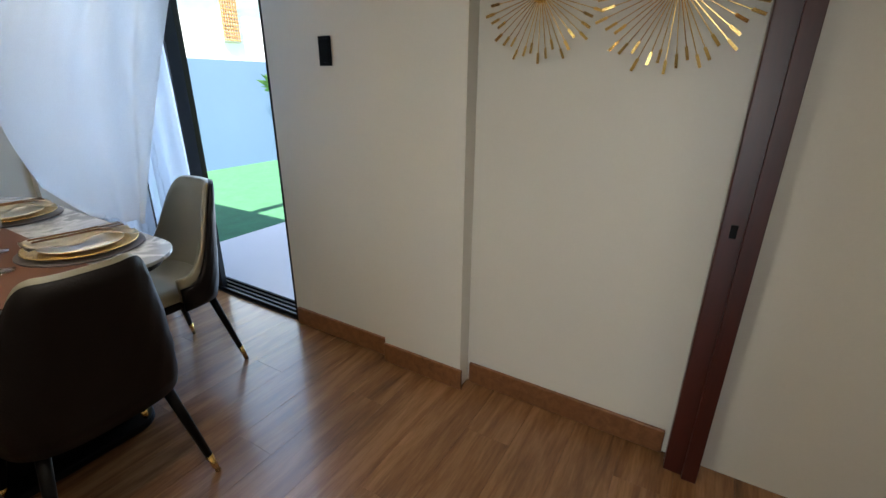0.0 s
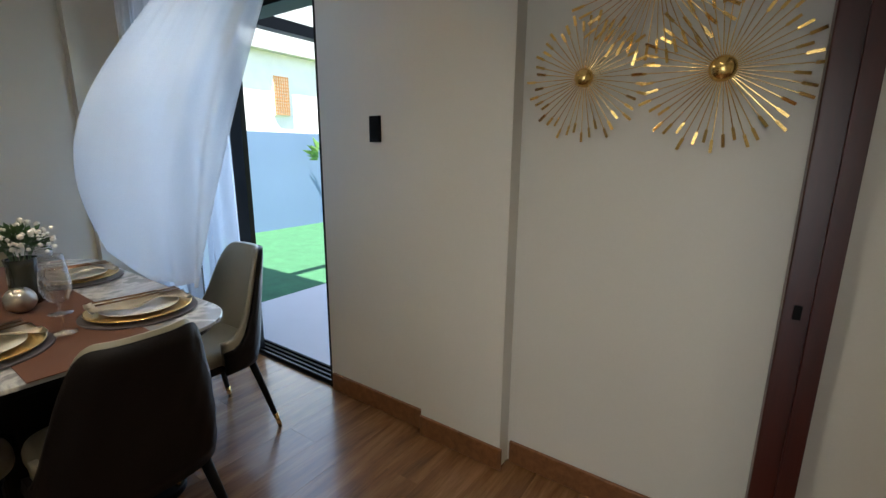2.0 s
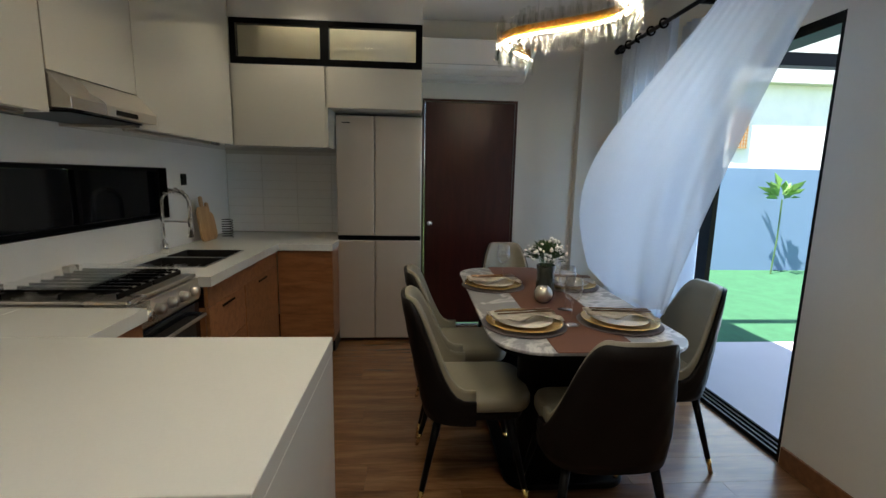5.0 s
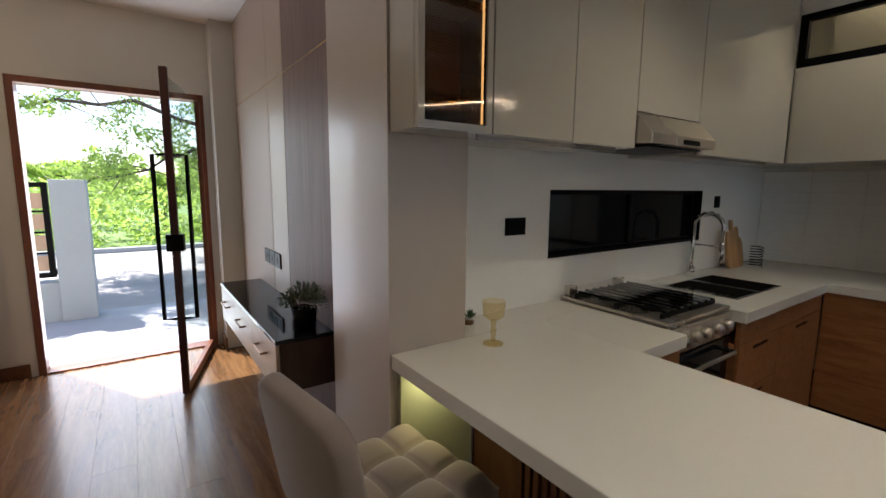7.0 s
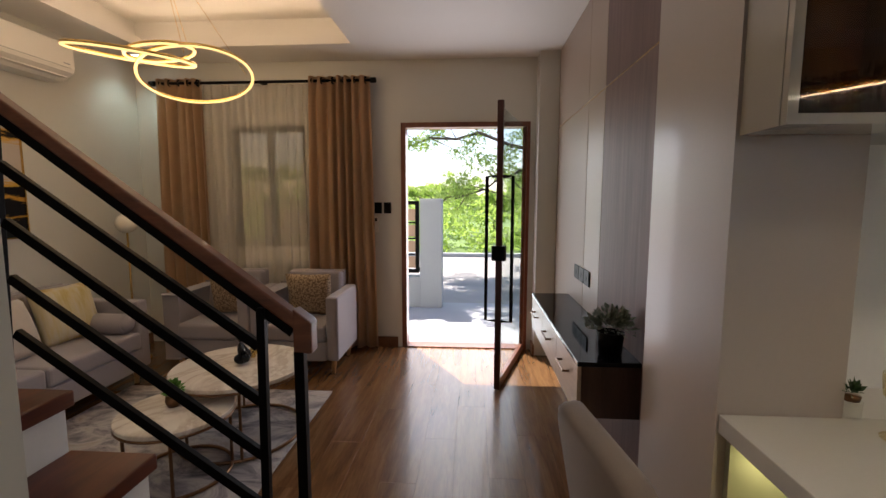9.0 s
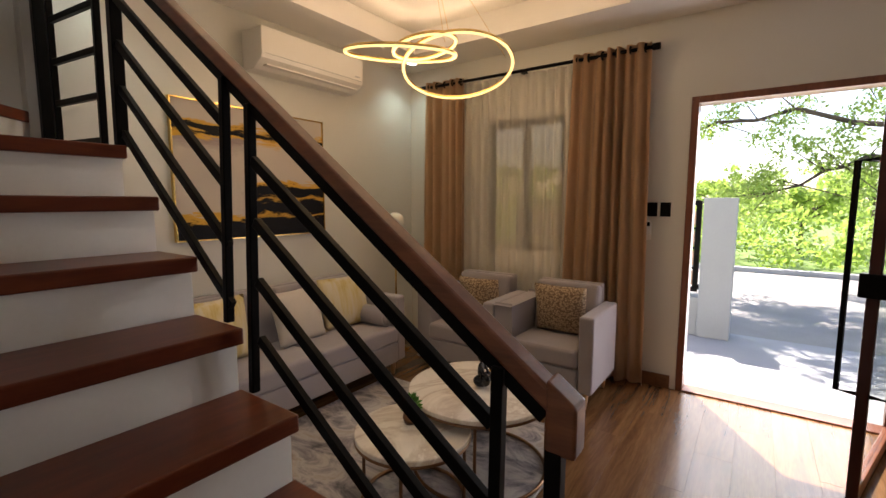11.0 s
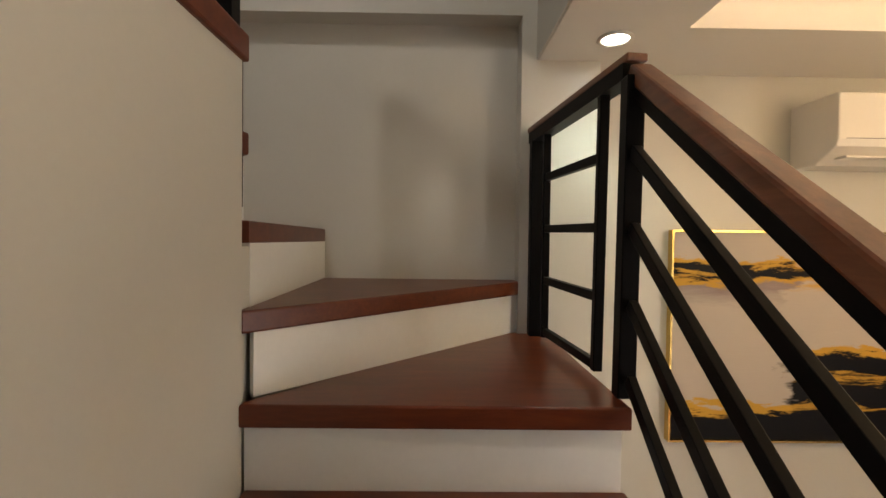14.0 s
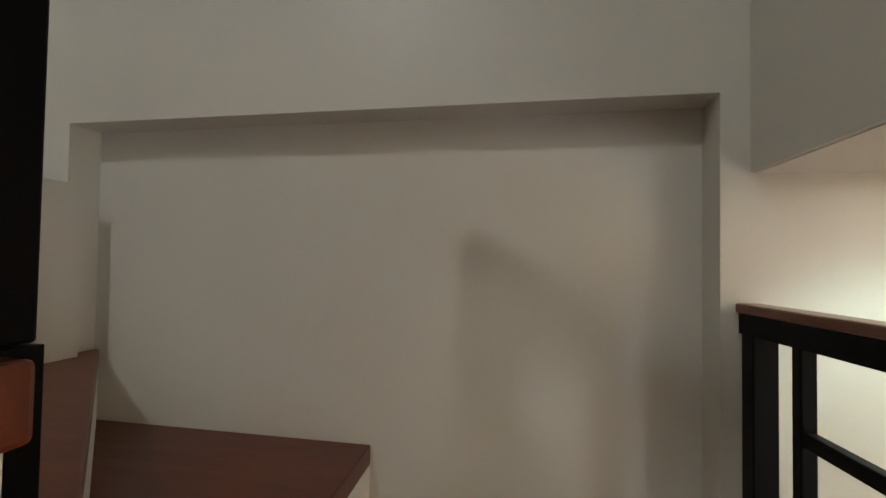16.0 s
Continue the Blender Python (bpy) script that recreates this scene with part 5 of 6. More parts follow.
curtain("sheer_curtain", bm, M_SHEER, "white sheer curtain blown inwards over the table", "white sheers", 0.001)
curtain("sheer_curtain", drape(B(), 3.20, 3.52, 1.84, 0.0, 2.34, 4, 0.035, 0.1, seed=9), M_SHEER, "white sheer curtain hanging by the sliding door", "white sheers", 0.001)

# ---------------------------------------------------------------- living room
tv = tagged(new("wall_panelling"), "beige and mauve-brown wall panels with fine joints", kind="structure")
for x0, x1, m in ((-4.148, -3.135, M_TVLIGHT), (-3.13, -2.775, M_TVLIGHT), (-2.77, -1.784, M_TVDARK)):
    part("panel", box(B(), x0, 1.378, 0.002, x1, 1.399, 2.045, 0.002), m, tv)
    part("panel", box(B(), x0, 1.378, 2.053, x1, 1.399, 2.697, 0.002), m, tv)
part("joint_strip", box(B(), -4.148, 1.382, 2.0455, -1.784, 1.399, 2.0525), M_GOLD, tv, "thin brass joint strip")
con = thing("wall_console", "floating console with a black top and wooden drawers", "console", (0, 0, 0))
part("top", box(B(), -3.55, 1.10, 0.688, -2.062, 1.377, 0.708, 0.003), M_BLKGLASS, con, "glossy black top")
M_ESPRESSO = wood("espresso_wood", (0.05, 0.028, 0.02), (0.075, 0.042, 0.03), (0.1, 0.06, 0.04), (12, 12, 1.2), 0.4)
part("body", box(B(), -3.545, 1.122, 0.45, -2.066, 1.377, 0.687, 0.002), M_ESPRESSO, con)
for i in range(3):
    a = -3.543 + i * 0.492
    d = part("drawer", box(B(), a, 1.104, 0.452, a + 0.488, 1.121, 0.684, 0.002), M_CONSIDE, con, "pale wooden drawer front")
    bm = tube(B(), [(a + 0.16, 1.104, 0.60), (a + 0.16, 1.075, 0.60), (a + 0.32, 1.075, 0.60), (a + 0.32, 1.104, 0.60)], 0.006, 6)
    part("handle", bm, M_BRONZE, d, "dark bronze bar handle")
p3 = thing("wall_socket", "row of three black sockets on the panelling", "socket")
for i in range(3):
    x0 = -3.35 + i * 0.135
    part("plate", box(B(), x0, 1.368, 0.872, x0 + 0.125, 1.3775, 0.968, 0.002), M_BLACKAL, p3)
    part("outlet", lathe(B(), [(0, 0), (0.02, 0), (0.02, 0.002), (0, 0.002)], 16, (0, 0, 0)), M_BLACK, p3).matrix_basis = pose(x0 + 0.062, 1.3678, 0.92, 90, 0, 0)
pl = thing("potted_plant", "leafy variegated plant in a black pot on the console", "plant", (-2.17, 1.27, 0.708))
part("pot", lathe(B(), [(0, 0), (0.05, 0), (0.062, 0.11), (0.056, 0.11), (0.05, 0.09), (0, 0.09)], 24), M_BLACK, pl, "", True)
M_VLEAF = mat("variegated_leaf", (0.17, 0.20, 0.14), 0.5, var=0.5, scale=40, relief=0.1)
part("leaves", leaves(B(), 520, (0, 0, 0.12), (0.105, 0.105, 0.10), 0.03, 0.5, 12), M_VLEAF, pl)

# tufted stool at the peninsula
st = thing("counter_stool", "beige tufted velvet counter stool", "stool", (-1.08, 1.17, 0), 8)
bm = B()
n = 36
grid = []
for i in range(n + 1):
    col = []
    for j in range(n + 1):
        x, y = -0.21 + 0.42 * i / n, -0.19 + 0.40 * j / n
        u, v = (i / n) * 3.0, (j / n) * 3.0
        d = (abs(math.sin(math.pi * u)) * abs(math.sin(math.pi * v))) ** 0.35
        edge = min(1, 12 * min(i / n, 1 - i / n)) * min(1, 12 * min(j / n, 1 - j / n))
        col.append(bm.verts.new((x, y, 0.57 + 0.035 * d * edge + 0.018 * edge ** 0.5)))
    grid.append(col)
for i in range(n):
    for j in range(n):
        bm.faces.new((grid[i][j], grid[i + 1][j], grid[i + 1][j + 1], grid[i][j + 1]))
part("seat", bm, M_STOOL, st, "button-tufted seat", True)
part("seat_side", box(B(), -0.21, -0.19, 0.49, 0.21, 0.21, 0.57, 0.012, 3), M_STOOL, st)
bm = prism(B(), rounded(-0.21, 0, 0.21, 0.40, 0.07, 8), -0.03, 0.03, 0.02)
bmesh.ops.transform(bm, matrix=pose(0, -0.205, 0.535, 100, 0, 0), verts=bm.verts)
part("backrest", bm, M_STOOL, st, "", True)
for sx in (-1, 1):
    for sy in (-1, 1):
        part("leg", cyl(B(), (sx * 0.20, sy * 0.19, 0), (sx * 0.17, sy * 0.16, 0.53), 0.012, 0.017), M_SLAT, st, "", True)
for sx in (-1, 1):
    part("stretcher", cyl(B(), (sx * 0.193, -0.18, 0.18), (sx * 0.193, 0.18, 0.18), 0.009), M_SLAT, st)
part("footrest", cyl(B(), (-0.193, 0.185, 0.22), (0.193, 0.185, 0.22), 0.009), M_SLAT, st)

M_LEGWOOD = wood("leg_wood", (0.36, 0.17, 0.06), (0.5, 0.26, 0.1), (0.58, 0.33, 0.14), (10, 10, 1.5), 0.4)


def seat_unit(name, cat, at, turn, w, d, cushions, label, group=""):
    """Upholstered seat, its front towards +y."""
    s = thing(name, label, cat, at, turn, group)
    part("base", box(B(), -w / 2 + 0.10, 0.04, 0.13, w / 2 - 0.10, d - 0.01, 0.29, 0.012, 3), M_SOFA, s)
    for k in (-1, 1):
        part("armrest", box(B(), k * w / 2, 0.02, 0.13, k * (w / 2 - 0.10), d - 0.02, 0.655, 0.018, 3), M_SOFA, s)
    cw = (w - 0.205) / cushions
    for i in range(cushions):
        x0 = -w / 2 + 0.1025 + i * cw
        part("seat_cushion", box(B(), x0 + 0.002, 0.16, 0.292, x0 + cw - 0.002, d, 0.42, 0.025, 3), M_SOFA, s)
        pc = box(B(), x0 + 0.003, -0.085, 0, x0 + cw - 0.003, 0.055, 0.39, 0.03, 3)
        bmesh.ops.transform(pc, matrix=pose(0, 0.155, 0.40, 9, 0, 0), verts=pc.verts)
        part("back_cushion", pc, M_SOFA, s)
    part("back_frame", box(B(), -w / 2 + 0.101, 0.0, 0.13, w / 2 - 0.101, 0.065, 0.79, 0.018, 3), M_SOFA, s)
    for sx in (-1, 1):
        for y in (0.09, d - 0.10):
            part("leg", cyl(B(), (sx * (w / 2 - 0.07), y, 0), (sx * (w / 2 - 0.06), y, 0.131), 0.016, 0.024), M_LEGWOOD, s, "round wooden leg", True)
    return s


seat_unit("armchair", "armchair", (-4.13, -0.775, 0), -90, 0.70, 0.63, 1, "grey linen armchair with wooden legs", "grey armchairs")
seat_unit("armchair", "armchair", (-4.13, -1.505, 0), -90, 0.70, 0.63, 1, "grey linen armchair with wooden legs", "grey armchairs")
seat_unit("sofa", "sofa", (-2.52, -2.53, 0), 0, 1.72, 0.66, 2, "grey linen two-seat sofa under the painting")


def cushion(at, turn, tilt, w, h, material, label, group):
    bm = B()
    n = 14
    for side in (1, -1):
        g = [[None] * (n + 1) for _ in range(n + 1)]
        for i in range(n + 1):
            for j in range(n + 1):
                a, b = 2 * i / n - 1, 2 * j / n - 1
                puff = ((1 - a * a) * (1 - b * b)) ** 0.42
                pin = 1 - 0.05 * (1 - abs(a)) * abs(b) - 0.05 * (1 - abs(b)) * abs(a)
                g[i][j] = bm.verts.new((a * w / 2 * pin, side * 0.07 * puff, b * h / 2 * pin))
        for i in range(n):
            for j in range(n):
                bm.faces.new((g[i][j], g[i + 1][j], g[i + 1][j + 1], g[i][j + 1]))
    bmesh.ops.remove_doubles(bm, verts=bm.verts, dist=0.0005)
    bmesh.ops.recalc_face_normals(bm, faces=bm.faces)
    o = solid("throw_pillow", bm, material, label, "pillow", group, True)
    o.matrix_basis = pose(*at, tilt, 0, turn)


mm, nt, li, b = nodes("woven_tan")
vo = nt.new("ShaderNodeTexVoronoi")
vo.inputs["Scale"].default_value = 75
li.new(coords(nt, li), vo.inputs["Vector"])
li.new(ramp(nt, li, vo.outputs["Distance"], [(0.10, (0.52, 0.40, 0.27)), (0.42, (0.38, 0.27, 0.17)), (0.70, (0.17, 0.11, 0.065))]), b.inputs["Base Color"])
b.inputs["Roughness"].default_value = 0.9
bump(nt, li, b, vo.outputs["Distance"], 0.8, 0.004)
M_WEAVE = mm
M_CREAM = fabric("cream_pillow", (0.56, 0.50, 0.44), 240)
mm, nt, li, b = nodes("gold_streak_pillow")
vv = coords(nt, li, (9, 9, 1.2))
li.new(ramp(nt, li, noise_tex(nt, li, vv, 1.6, 4, 0.6), [(0.38, (0.62, 0.55, 0.42)), (0.52, (0.60, 0.50, 0.28)), (0.66, (0.52, 0.38, 0.12))]), b.inputs["Base Color"])
b.inputs["Roughness"].default_value = 0.7
M_STREAK = mm
cushion((-3.85, -0.77, 0.605), 90, 10, 0.40, 0.38, M_WEAVE, "woven tan throw pillow on an armchair", "woven pillows")
cushion((-3.85, -1.47, 0.60), 90, 10, 0.38, 0.36, M_WEAVE, "woven tan throw pillow on an armchair", "woven pillows")
cushion((-3.06, -2.25, 0.615), -4, 14, 0.45, 0.40, M_STREAK, "cream pillow with gold streaks on the sofa", "sofa pillows")
cushion((-2.60, -2.22, 0.60), 6, 18, 0.42, 0.38, M_CREAM, "plain cream pillow on the sofa", "sofa pillows")
cushion((-2.03, -2.24, 0.615), 4, 12, 0.43, 0.40, M_STREAK, "cream pillow with gold streaks on the sofa", "sofa pillows")
bm = cyl(B(), (-3.22, -2.30, 0.495), (-3.22, -1.92, 0.495), 0.075, None, 24)
bmesh.ops.bevel(bm, geom=[e for e in bm.edges if abs(e.verts[0].co.y - e.verts[1].co.y) < 1e-5], offset=0.02, segments=3, affect="EDGES")
solid("bolster_pillow", bm, M_SOFA, "grey bolster pillow at the sofa arm", "pillow", "", True)

# coffee tables
def coffee_table(x, y, r, h, label):
    t = thing("coffee_table", label, "table", (x, y, 0.012), 0, "nesting coffee tables")
    h -= 0.012
    part("tabletop", lathe(B(), [(0, h - 0.025), (r - 0.004, h - 0.025), (r, h - 0.02), (r, h - 0.004), (r - 0.004, h), (0, h)], 56), M_CMARBLE, t, "cream marble top")
    part("rim", tube(B(), ring_pts((0, 0, h - 0.032), r - 0.006, 56), 0.008, 6, True), M_BRONZE, t, "bronze rim", True)
    part("base_ring", tube(B(), ring_pts((0, 0, 0.010), r - 0.03, 56), 0.010, 6, True), M_BRONZE, t, "bronze floor ring", True)
    for i in range(4):
        a = math.pi * (2 * i + 0.6) / 4
        part("leg", cyl(B(), ((r - 0.03) * math.cos(a), (r - 0.03) * math.sin(a), 0.01), ((r - 0.03) * math.cos(a), (r - 0.03) * math.sin(a), h - 0.03), 0.008), M_BRONZE, t)


coffee_table(-2.625, -0.745, 0.375, 0.44, "large round marble coffee table with bronze legs")
coffee_table(-2.205, -0.855, 0.27, 0.36, "small round marble coffee table with bronze legs")
bm = B()
for p, r, s in (((0, 0, 0.035), 0.035, (1, 1.2, 0.9)), ((0, 0.0, 0.09), 0.024, (1, 0.8, 1.9)), ((0, 0.0, 0.158), 0.017, (1, 1, 1.25)), ((0.03, 0.03, 0.05), 0.016, (1.2, 1.5, 1.9)), ((-0.03, 0.03, 0.05), 0.016, (1.2, 1.5, 1.9))):
    bmesh.ops.create_uvsphere(bm, u_segments=14, v_segments=10, radius=r, matrix=Matrix.Translation(p) @ Matrix.Diagonal((*s, 1)))
tube(bm, [(0.02, 0, 0.125), (0.04, 0.02, 0.09), (0.01, 0.04, 0.075)], 0.008)
tube(bm, [(-0.02, 0, 0.125), (-0.04, 0.02, 0.09), (-0.01, 0.04, 0.075)], 0.008)
me = mesh_of(bm, "figurine_body", M_BLKGLASS, True)
o = tagged(new("figurine", me), "black glossy seated figurine on the coffee table", "figurine")
o.matrix_basis = pose(-2.62, -0.735, 0.44, 0, 0, 20)
kn = B()
for i in range(5):
    tube(kn, ring_pts((0, 0, 0.045), 0.037, 30, (i * 36, i * 50, 0)), 0.008, 6, True)
o = solid("gold_knot", kn, M_GOLD, "gold metal knot ornament on the coffee table", "ornament", "", True)
o.matrix_basis = pose(-2.735, -0.715, 0.44)
pp = thing("small_plant", "tiny green plant in a bronze glass pot", "plant", (-2.24, -0.895, 0.36))
part("pot", lathe(B(), [(0, 0), (0.03, 0), (0.04, 0.03), (0.034, 0.06), (0.028, 0.06), (0.03, 0.03), (0, 0.01)], 20), M_BRONZE, pp, "", True)
part("leaves", leaves(B(), 110, (0, 0, 0.06), (0.035, 0.035, 0.06), 0.035, 1.2, 21), mat("bright_leaf", (0.10, 0.26, 0.04), 0.5, var=0.3), pp)

mm, nt, li, b = nodes("abstract_rug")
v = coords(nt, li, (2.2, 1.1, 1))
li.new(ramp(nt, li, noise_tex(nt, li, v, 3.2, 9, 0.68, 0.8), [(0.36, (0.09, 0.085, 0.095)), (0.46, (0.25, 0.23, 0.24)), (0.56, (0.44, 0.40, 0.38)), (0.7, (0.30, 0.24, 0.2))]), b.inputs["Base Color"])
b.inputs["Roughness"].default_value = 0.95
bump(nt, li, b, noise_tex(nt, li, coords(nt, li), 260, 2), 0.6, 0.002)
solid("rug", box(B(), -3.24, -1.95, 0.0015, -1.72, -0.39, 0.0115, 0.003), mm, "grey abstract low-pile rug under the coffee tables", "rug")

# painting
pic = thing("painting", "abstract painting in gold, black and grey, gold frame", "painting", (-1.973, -2.584, 1.147))
PW, PH = 1.163, 0.898
mm, nt, li, b = nodes("abstract_paint")
tc = nt.new("ShaderNodeTexCoord")
sep = nt.new("ShaderNodeSeparateXYZ")
li.new(tc.outputs["Object"], sep.inputs[0])
warp = noise_tex(nt, li, coords(nt, li, (2.0, 1, 9)), 1.8, 8, 0.65, 0.4)
add = nt.new("ShaderNodeMath")
add.operation, add.inputs[1].default_value = "MULTIPLY_ADD", 0.22
li.new(warp, add.inputs[0])
li.new(sep.outputs["Z"], add.inputs[2])
nrm = nt.new("ShaderNodeMath")
nrm.operation, nrm.inputs[1].default_value = "DIVIDE", PH + 0.22
li.new(add.outputs[0], nrm.inputs[0])
G, K, P, MV = (0.58, 0.33, 0.05), (0.004, 0.0035, 0.0045), (0.50, 0.44, 0.385), (0.28, 0.22, 0.215)
east = ramp(nt, li, nrm.outputs[0], [(0.0, K), (0.205, K), (0.215, G), (0.24, G), (0.25, P), (0.60, P), (0.69, MV), (0.705, G), (0.72, G), (0.73, K), (0.765, K), (0.775, G), (0.79, G), (0.80, P)])
west = ramp(nt, li, nrm.outputs[0], [(0.0, K), (0.22, K), (0.235, G), (0.25, K), (0.33, K), (0.345, G), (0.362, K), (0.425, K), (0.437, G), (0.455, G), (0.465, P), (0.68, P), (0.715, G), (0.725, K), (0.755, K), (0.77, G), (0.785, P)])
side = nt.new("ShaderNodeMath")
side.operation, side.inputs[1].default_value = "MULTIPLY_ADD", 0.5
li.new(noise_tex(nt, li, coords(nt, li, (1, 1, 3)), 3.0, 6), side.inputs[0])
li.new(sep.outputs["X"], side.inputs[2])
half = nt.new("ShaderNodeMixRGB")
side2 = nt.new("ShaderNodeMath")
side2.operation, side2.inputs[1].default_value = "ADD", 0.28
li.new(side.outputs[0], side2.inputs[0])
li.new(ramp(nt, li, side2.outputs[0], [(0.0, (1, 1, 1)), (0.03, (0, 0, 0))]), half.inputs[0])
li.new(east, half.inputs[1])
li.new(west, half.inputs[2])
li.new(half.outputs[0], b.inputs["Base Color"])
b.inputs["Roughness"].default_value, b.inputs["Specular IOR Level"].default_value = 0.5, 0.15
bump(nt, li, b, warp, 0.4, 0.004)
part("canvas", box(B(), -PW + 0.009, 0.004, 0.009, -0.009, 0.024, PH - 0.009), mm, pic, "painted canvas")
fb = wall_boxes("y", 0.0, 0.034, -PW, 0, 0, PH, [(-PW + 0.008, -0.008, 0.008, PH - 0.008)])
part("frame", fb, M_GOLD, pic, "slim gold frame")

# floor lamp
lamp = thing("floor_lamp", "slim gold floor lamp with a white globe", "lamp", (-3.80, -2.36, 0))
part("base", lathe(B(), [(0, 0), (0.12, 0), (0.12, 0.014), (0.01, 0.022), (0, 0.022)], 28), M_GOLD, lamp, "", True)
part("pole", cyl(B(), (0, 0, 0.02), (0, 0, 1.14), 0.008), M_GOLD, lamp, "", True)
bm = B()
bmesh.ops.create_uvsphere(bm, u_segments=24, v_segments=16, radius=0.085, matrix=Matrix.Translation((0, 0, 1.22)))
part("globe", bm, mat("opal_glass", (0.78, 0.74, 0.66), 0.2, var=0.01, relief=0), lamp, "white opal globe", True)

# ring chandelier
rc = thing("ring_chandelier", "three interlocking glowing gold rings", "chandelier", (0, 0, 0))
M_RING = glow("ring_glow", (1, 0.74, 0.28), 0.45)
for c, r, tilt in (((-3.12, -1.22, 2.25), 0.345, (12, -13, 0)), ((-2.80, -1.42, 2.29), 0.33, (-7, 7, 0)), ((-2.88, -1.30, 2.33), 0.19, (9, 5, 0))):
    rg = part("ring", tube(B(), ring_pts(c, r, 80, tilt), 0.011, 8, True), M_GOLD, rc, "gold ring", True)
    part("light_band", tube(B(), [p + Vector((0, 0, -0.007)) for p in ring_pts(c, r, 80, tilt)], 0.0095, 8, True), M_RING, rg, "glowing inner band", True)
    part("cable", cyl(B(), (c[0], c[1] + r * 0.98, c[2]), (-2.9, -1.3, 2.99), 0.0015, None, 5), M_GOLD, rg)
part("ceiling_rose", cyl(B(), (-2.9, -1.3, 2.965), (-2.9, -1.3, 2.998), 0.08, None, 28), M_GOLD, rc)
for x, y in ((-3.1, -1.25), (-2.78, -1.45)):
    lp = new("ring_lamp", bpy.data.lights.new("ring_lamp", "POINT"))
    lp.data.energy, lp.data.color, lp.data.shadow_soft_size = 2.5, (1, 0.73, 0.40), 0.25
    lp.location = (x, y, 2.24)

# downlights
M_DL = glow("downlight_white", (0.93, 1.0, 0.97), 3.2)
M_DLW = glow("downlight_warm", (1, 0.84, 0.55), 3.2)


def downlight(x, y, material, watts, col):
    d = thing("downlight", "round recessed ceiling downlight", "downlight", (x, y, H), 0, "downlights")
    part("rim", lathe(B(), [(0.045, -0.001), (0.06, -0.001), (0.062, -0.006), (0.047, -0.008)], 28), M_WHITEPL, d, "", True)
    part("lens", lathe(B(), [(0, -0.003), (0.0455, -0.003)], 28), material, d)
    spot("downlight_lamp", (x, y, H - 0.02), watts, col)


downlight(-1.60, -2.256, M_DL, 2.5, COOL)
downlight(-4.05, -2.35, M_DL, 4.2, COOL)
downlight(-0.60, 3.62, M_DLW, 6, (1, 0.88, 0.62))
downlight(-0.35, 2.3, M_DLW, 11.5, (1, 0.88, 0.62))
downlight(0.55, 1.15, M_DLW, 20, (1, 0.92, 0.74))
downlight(-3.0, 0.55, M_DLW, 3, (1, 0.85, 0.6))
# added lamp: brightens the inner room in place of its unseen window
downlight(1.25, -0.45, M_DLW, 11, (1, 0.9, 0.72))

# ---------------------------------------------------------------- outside
bm = B()
bmesh.ops.create_grid(bm, x_segments=2, y_segments=2, size=900, matrix=Matrix.Translation((0, 0, -0.16)))
struct("ground", bm, M_MEADOW, "grassy ground to the horizon")
struct("pavement", box(B(), -6.45, -4, -0.15, -4.47, 6, -0.05), M_CONCRETE, "pale concrete porch and driveway")
struct("road", box(B(), -12.2, -60, -0.155, -6.45, 60, -0.10), M_ASPHALT, "weathered concrete road")
struct("kerb", box(B(), -12.4, -60, -0.155, -12.2, 60, 0.0), M_CONCRETE, "concrete kerb")
struct("patio", box(B(), 2.13, 0.5, -0.15, 9, 4.27, -0.05), mat("patio_tile", (0.56, 0.52, 0.50), 0.5, var=0.05, scale=2), "pale tiled patio")
struct("lawn", box(B(), 2.13, 4.27, -0.15, 12, 7.55, -0.06), M_GRASS, "green artificial lawn")
struct("garden_wall", box(B(), 1.5, 7.55, -0.15, 14, 7.72, 1.62), M_BLUEWALL, "blue-grey rendered garden wall")

hs = thing("house", "white rendered neighbouring house behind the garden wall", "house", (4.0, 10.6, -0.15))
part("wall", box(B(), 0, 0, 0, 9, 5, 6.2), M_HOUSE, hs)
part("upper_band", box(B(), -0.2, -0.25, 3.75, 9.2, -0.002, 4.9), mat("grey_render_band", (0.5, 0.49, 0.46), 0.8, var=0.1), hs, "grey weathered canopy band")
wdo = part("window", box(B(), 3.30, -0.06, 2.3, 3.75, -0.003, 3.25), M_HOUSE, hs)
M_ORANGE = mat("orange_lattice", (0.55, 0.28, 0.08), 0.6, var=0.1)
bm = B()
for i in range(7):
    box(bm, 3.32 + i * 0.064, -0.08, 2.32, 3.34 + i * 0.064, -0.063, 3.23)
for i in range(12):
    box(bm, 3.32, -0.095, 2.33 + i * 0.078, 3.73, -0.081, 2.35 + i * 0.078)
part("lattice", bm, M_ORANGE, wdo, "orange-brown lattice")
part("roof", prism(B(), [(-0.4, -0.4), (9.4, -0.4), (9.4, 5.4), (-0.4, 5.4)], 6.2, 6.4), M_HOUSE, hs)

pg = thing("pergola", "black steel pergola frame over the patio", "pergola", (0, 0, -0.05))
for y in (2.4, 4.2):
    part("beam", box(B(), 2.14, y - 0.05, 2.36, 5.0, y + 0.05, 2.46), M_BLACKAL, pg)
part("beam", box(B(), 4.9, 2.451, 2.36, 5.0, 4.149, 2.46), M_BLACKAL, pg)
for y in (2.4, 4.2):
    part("post", box(B(), 4.905, y - 0.045, 0, 4.995, y + 0.045, 2.3595), M_BLACKAL, pg)
gp = thing("garden_plant", "broad-leaved young plant by the garden wall", "plant", (5.9, 7.25, -0.06))
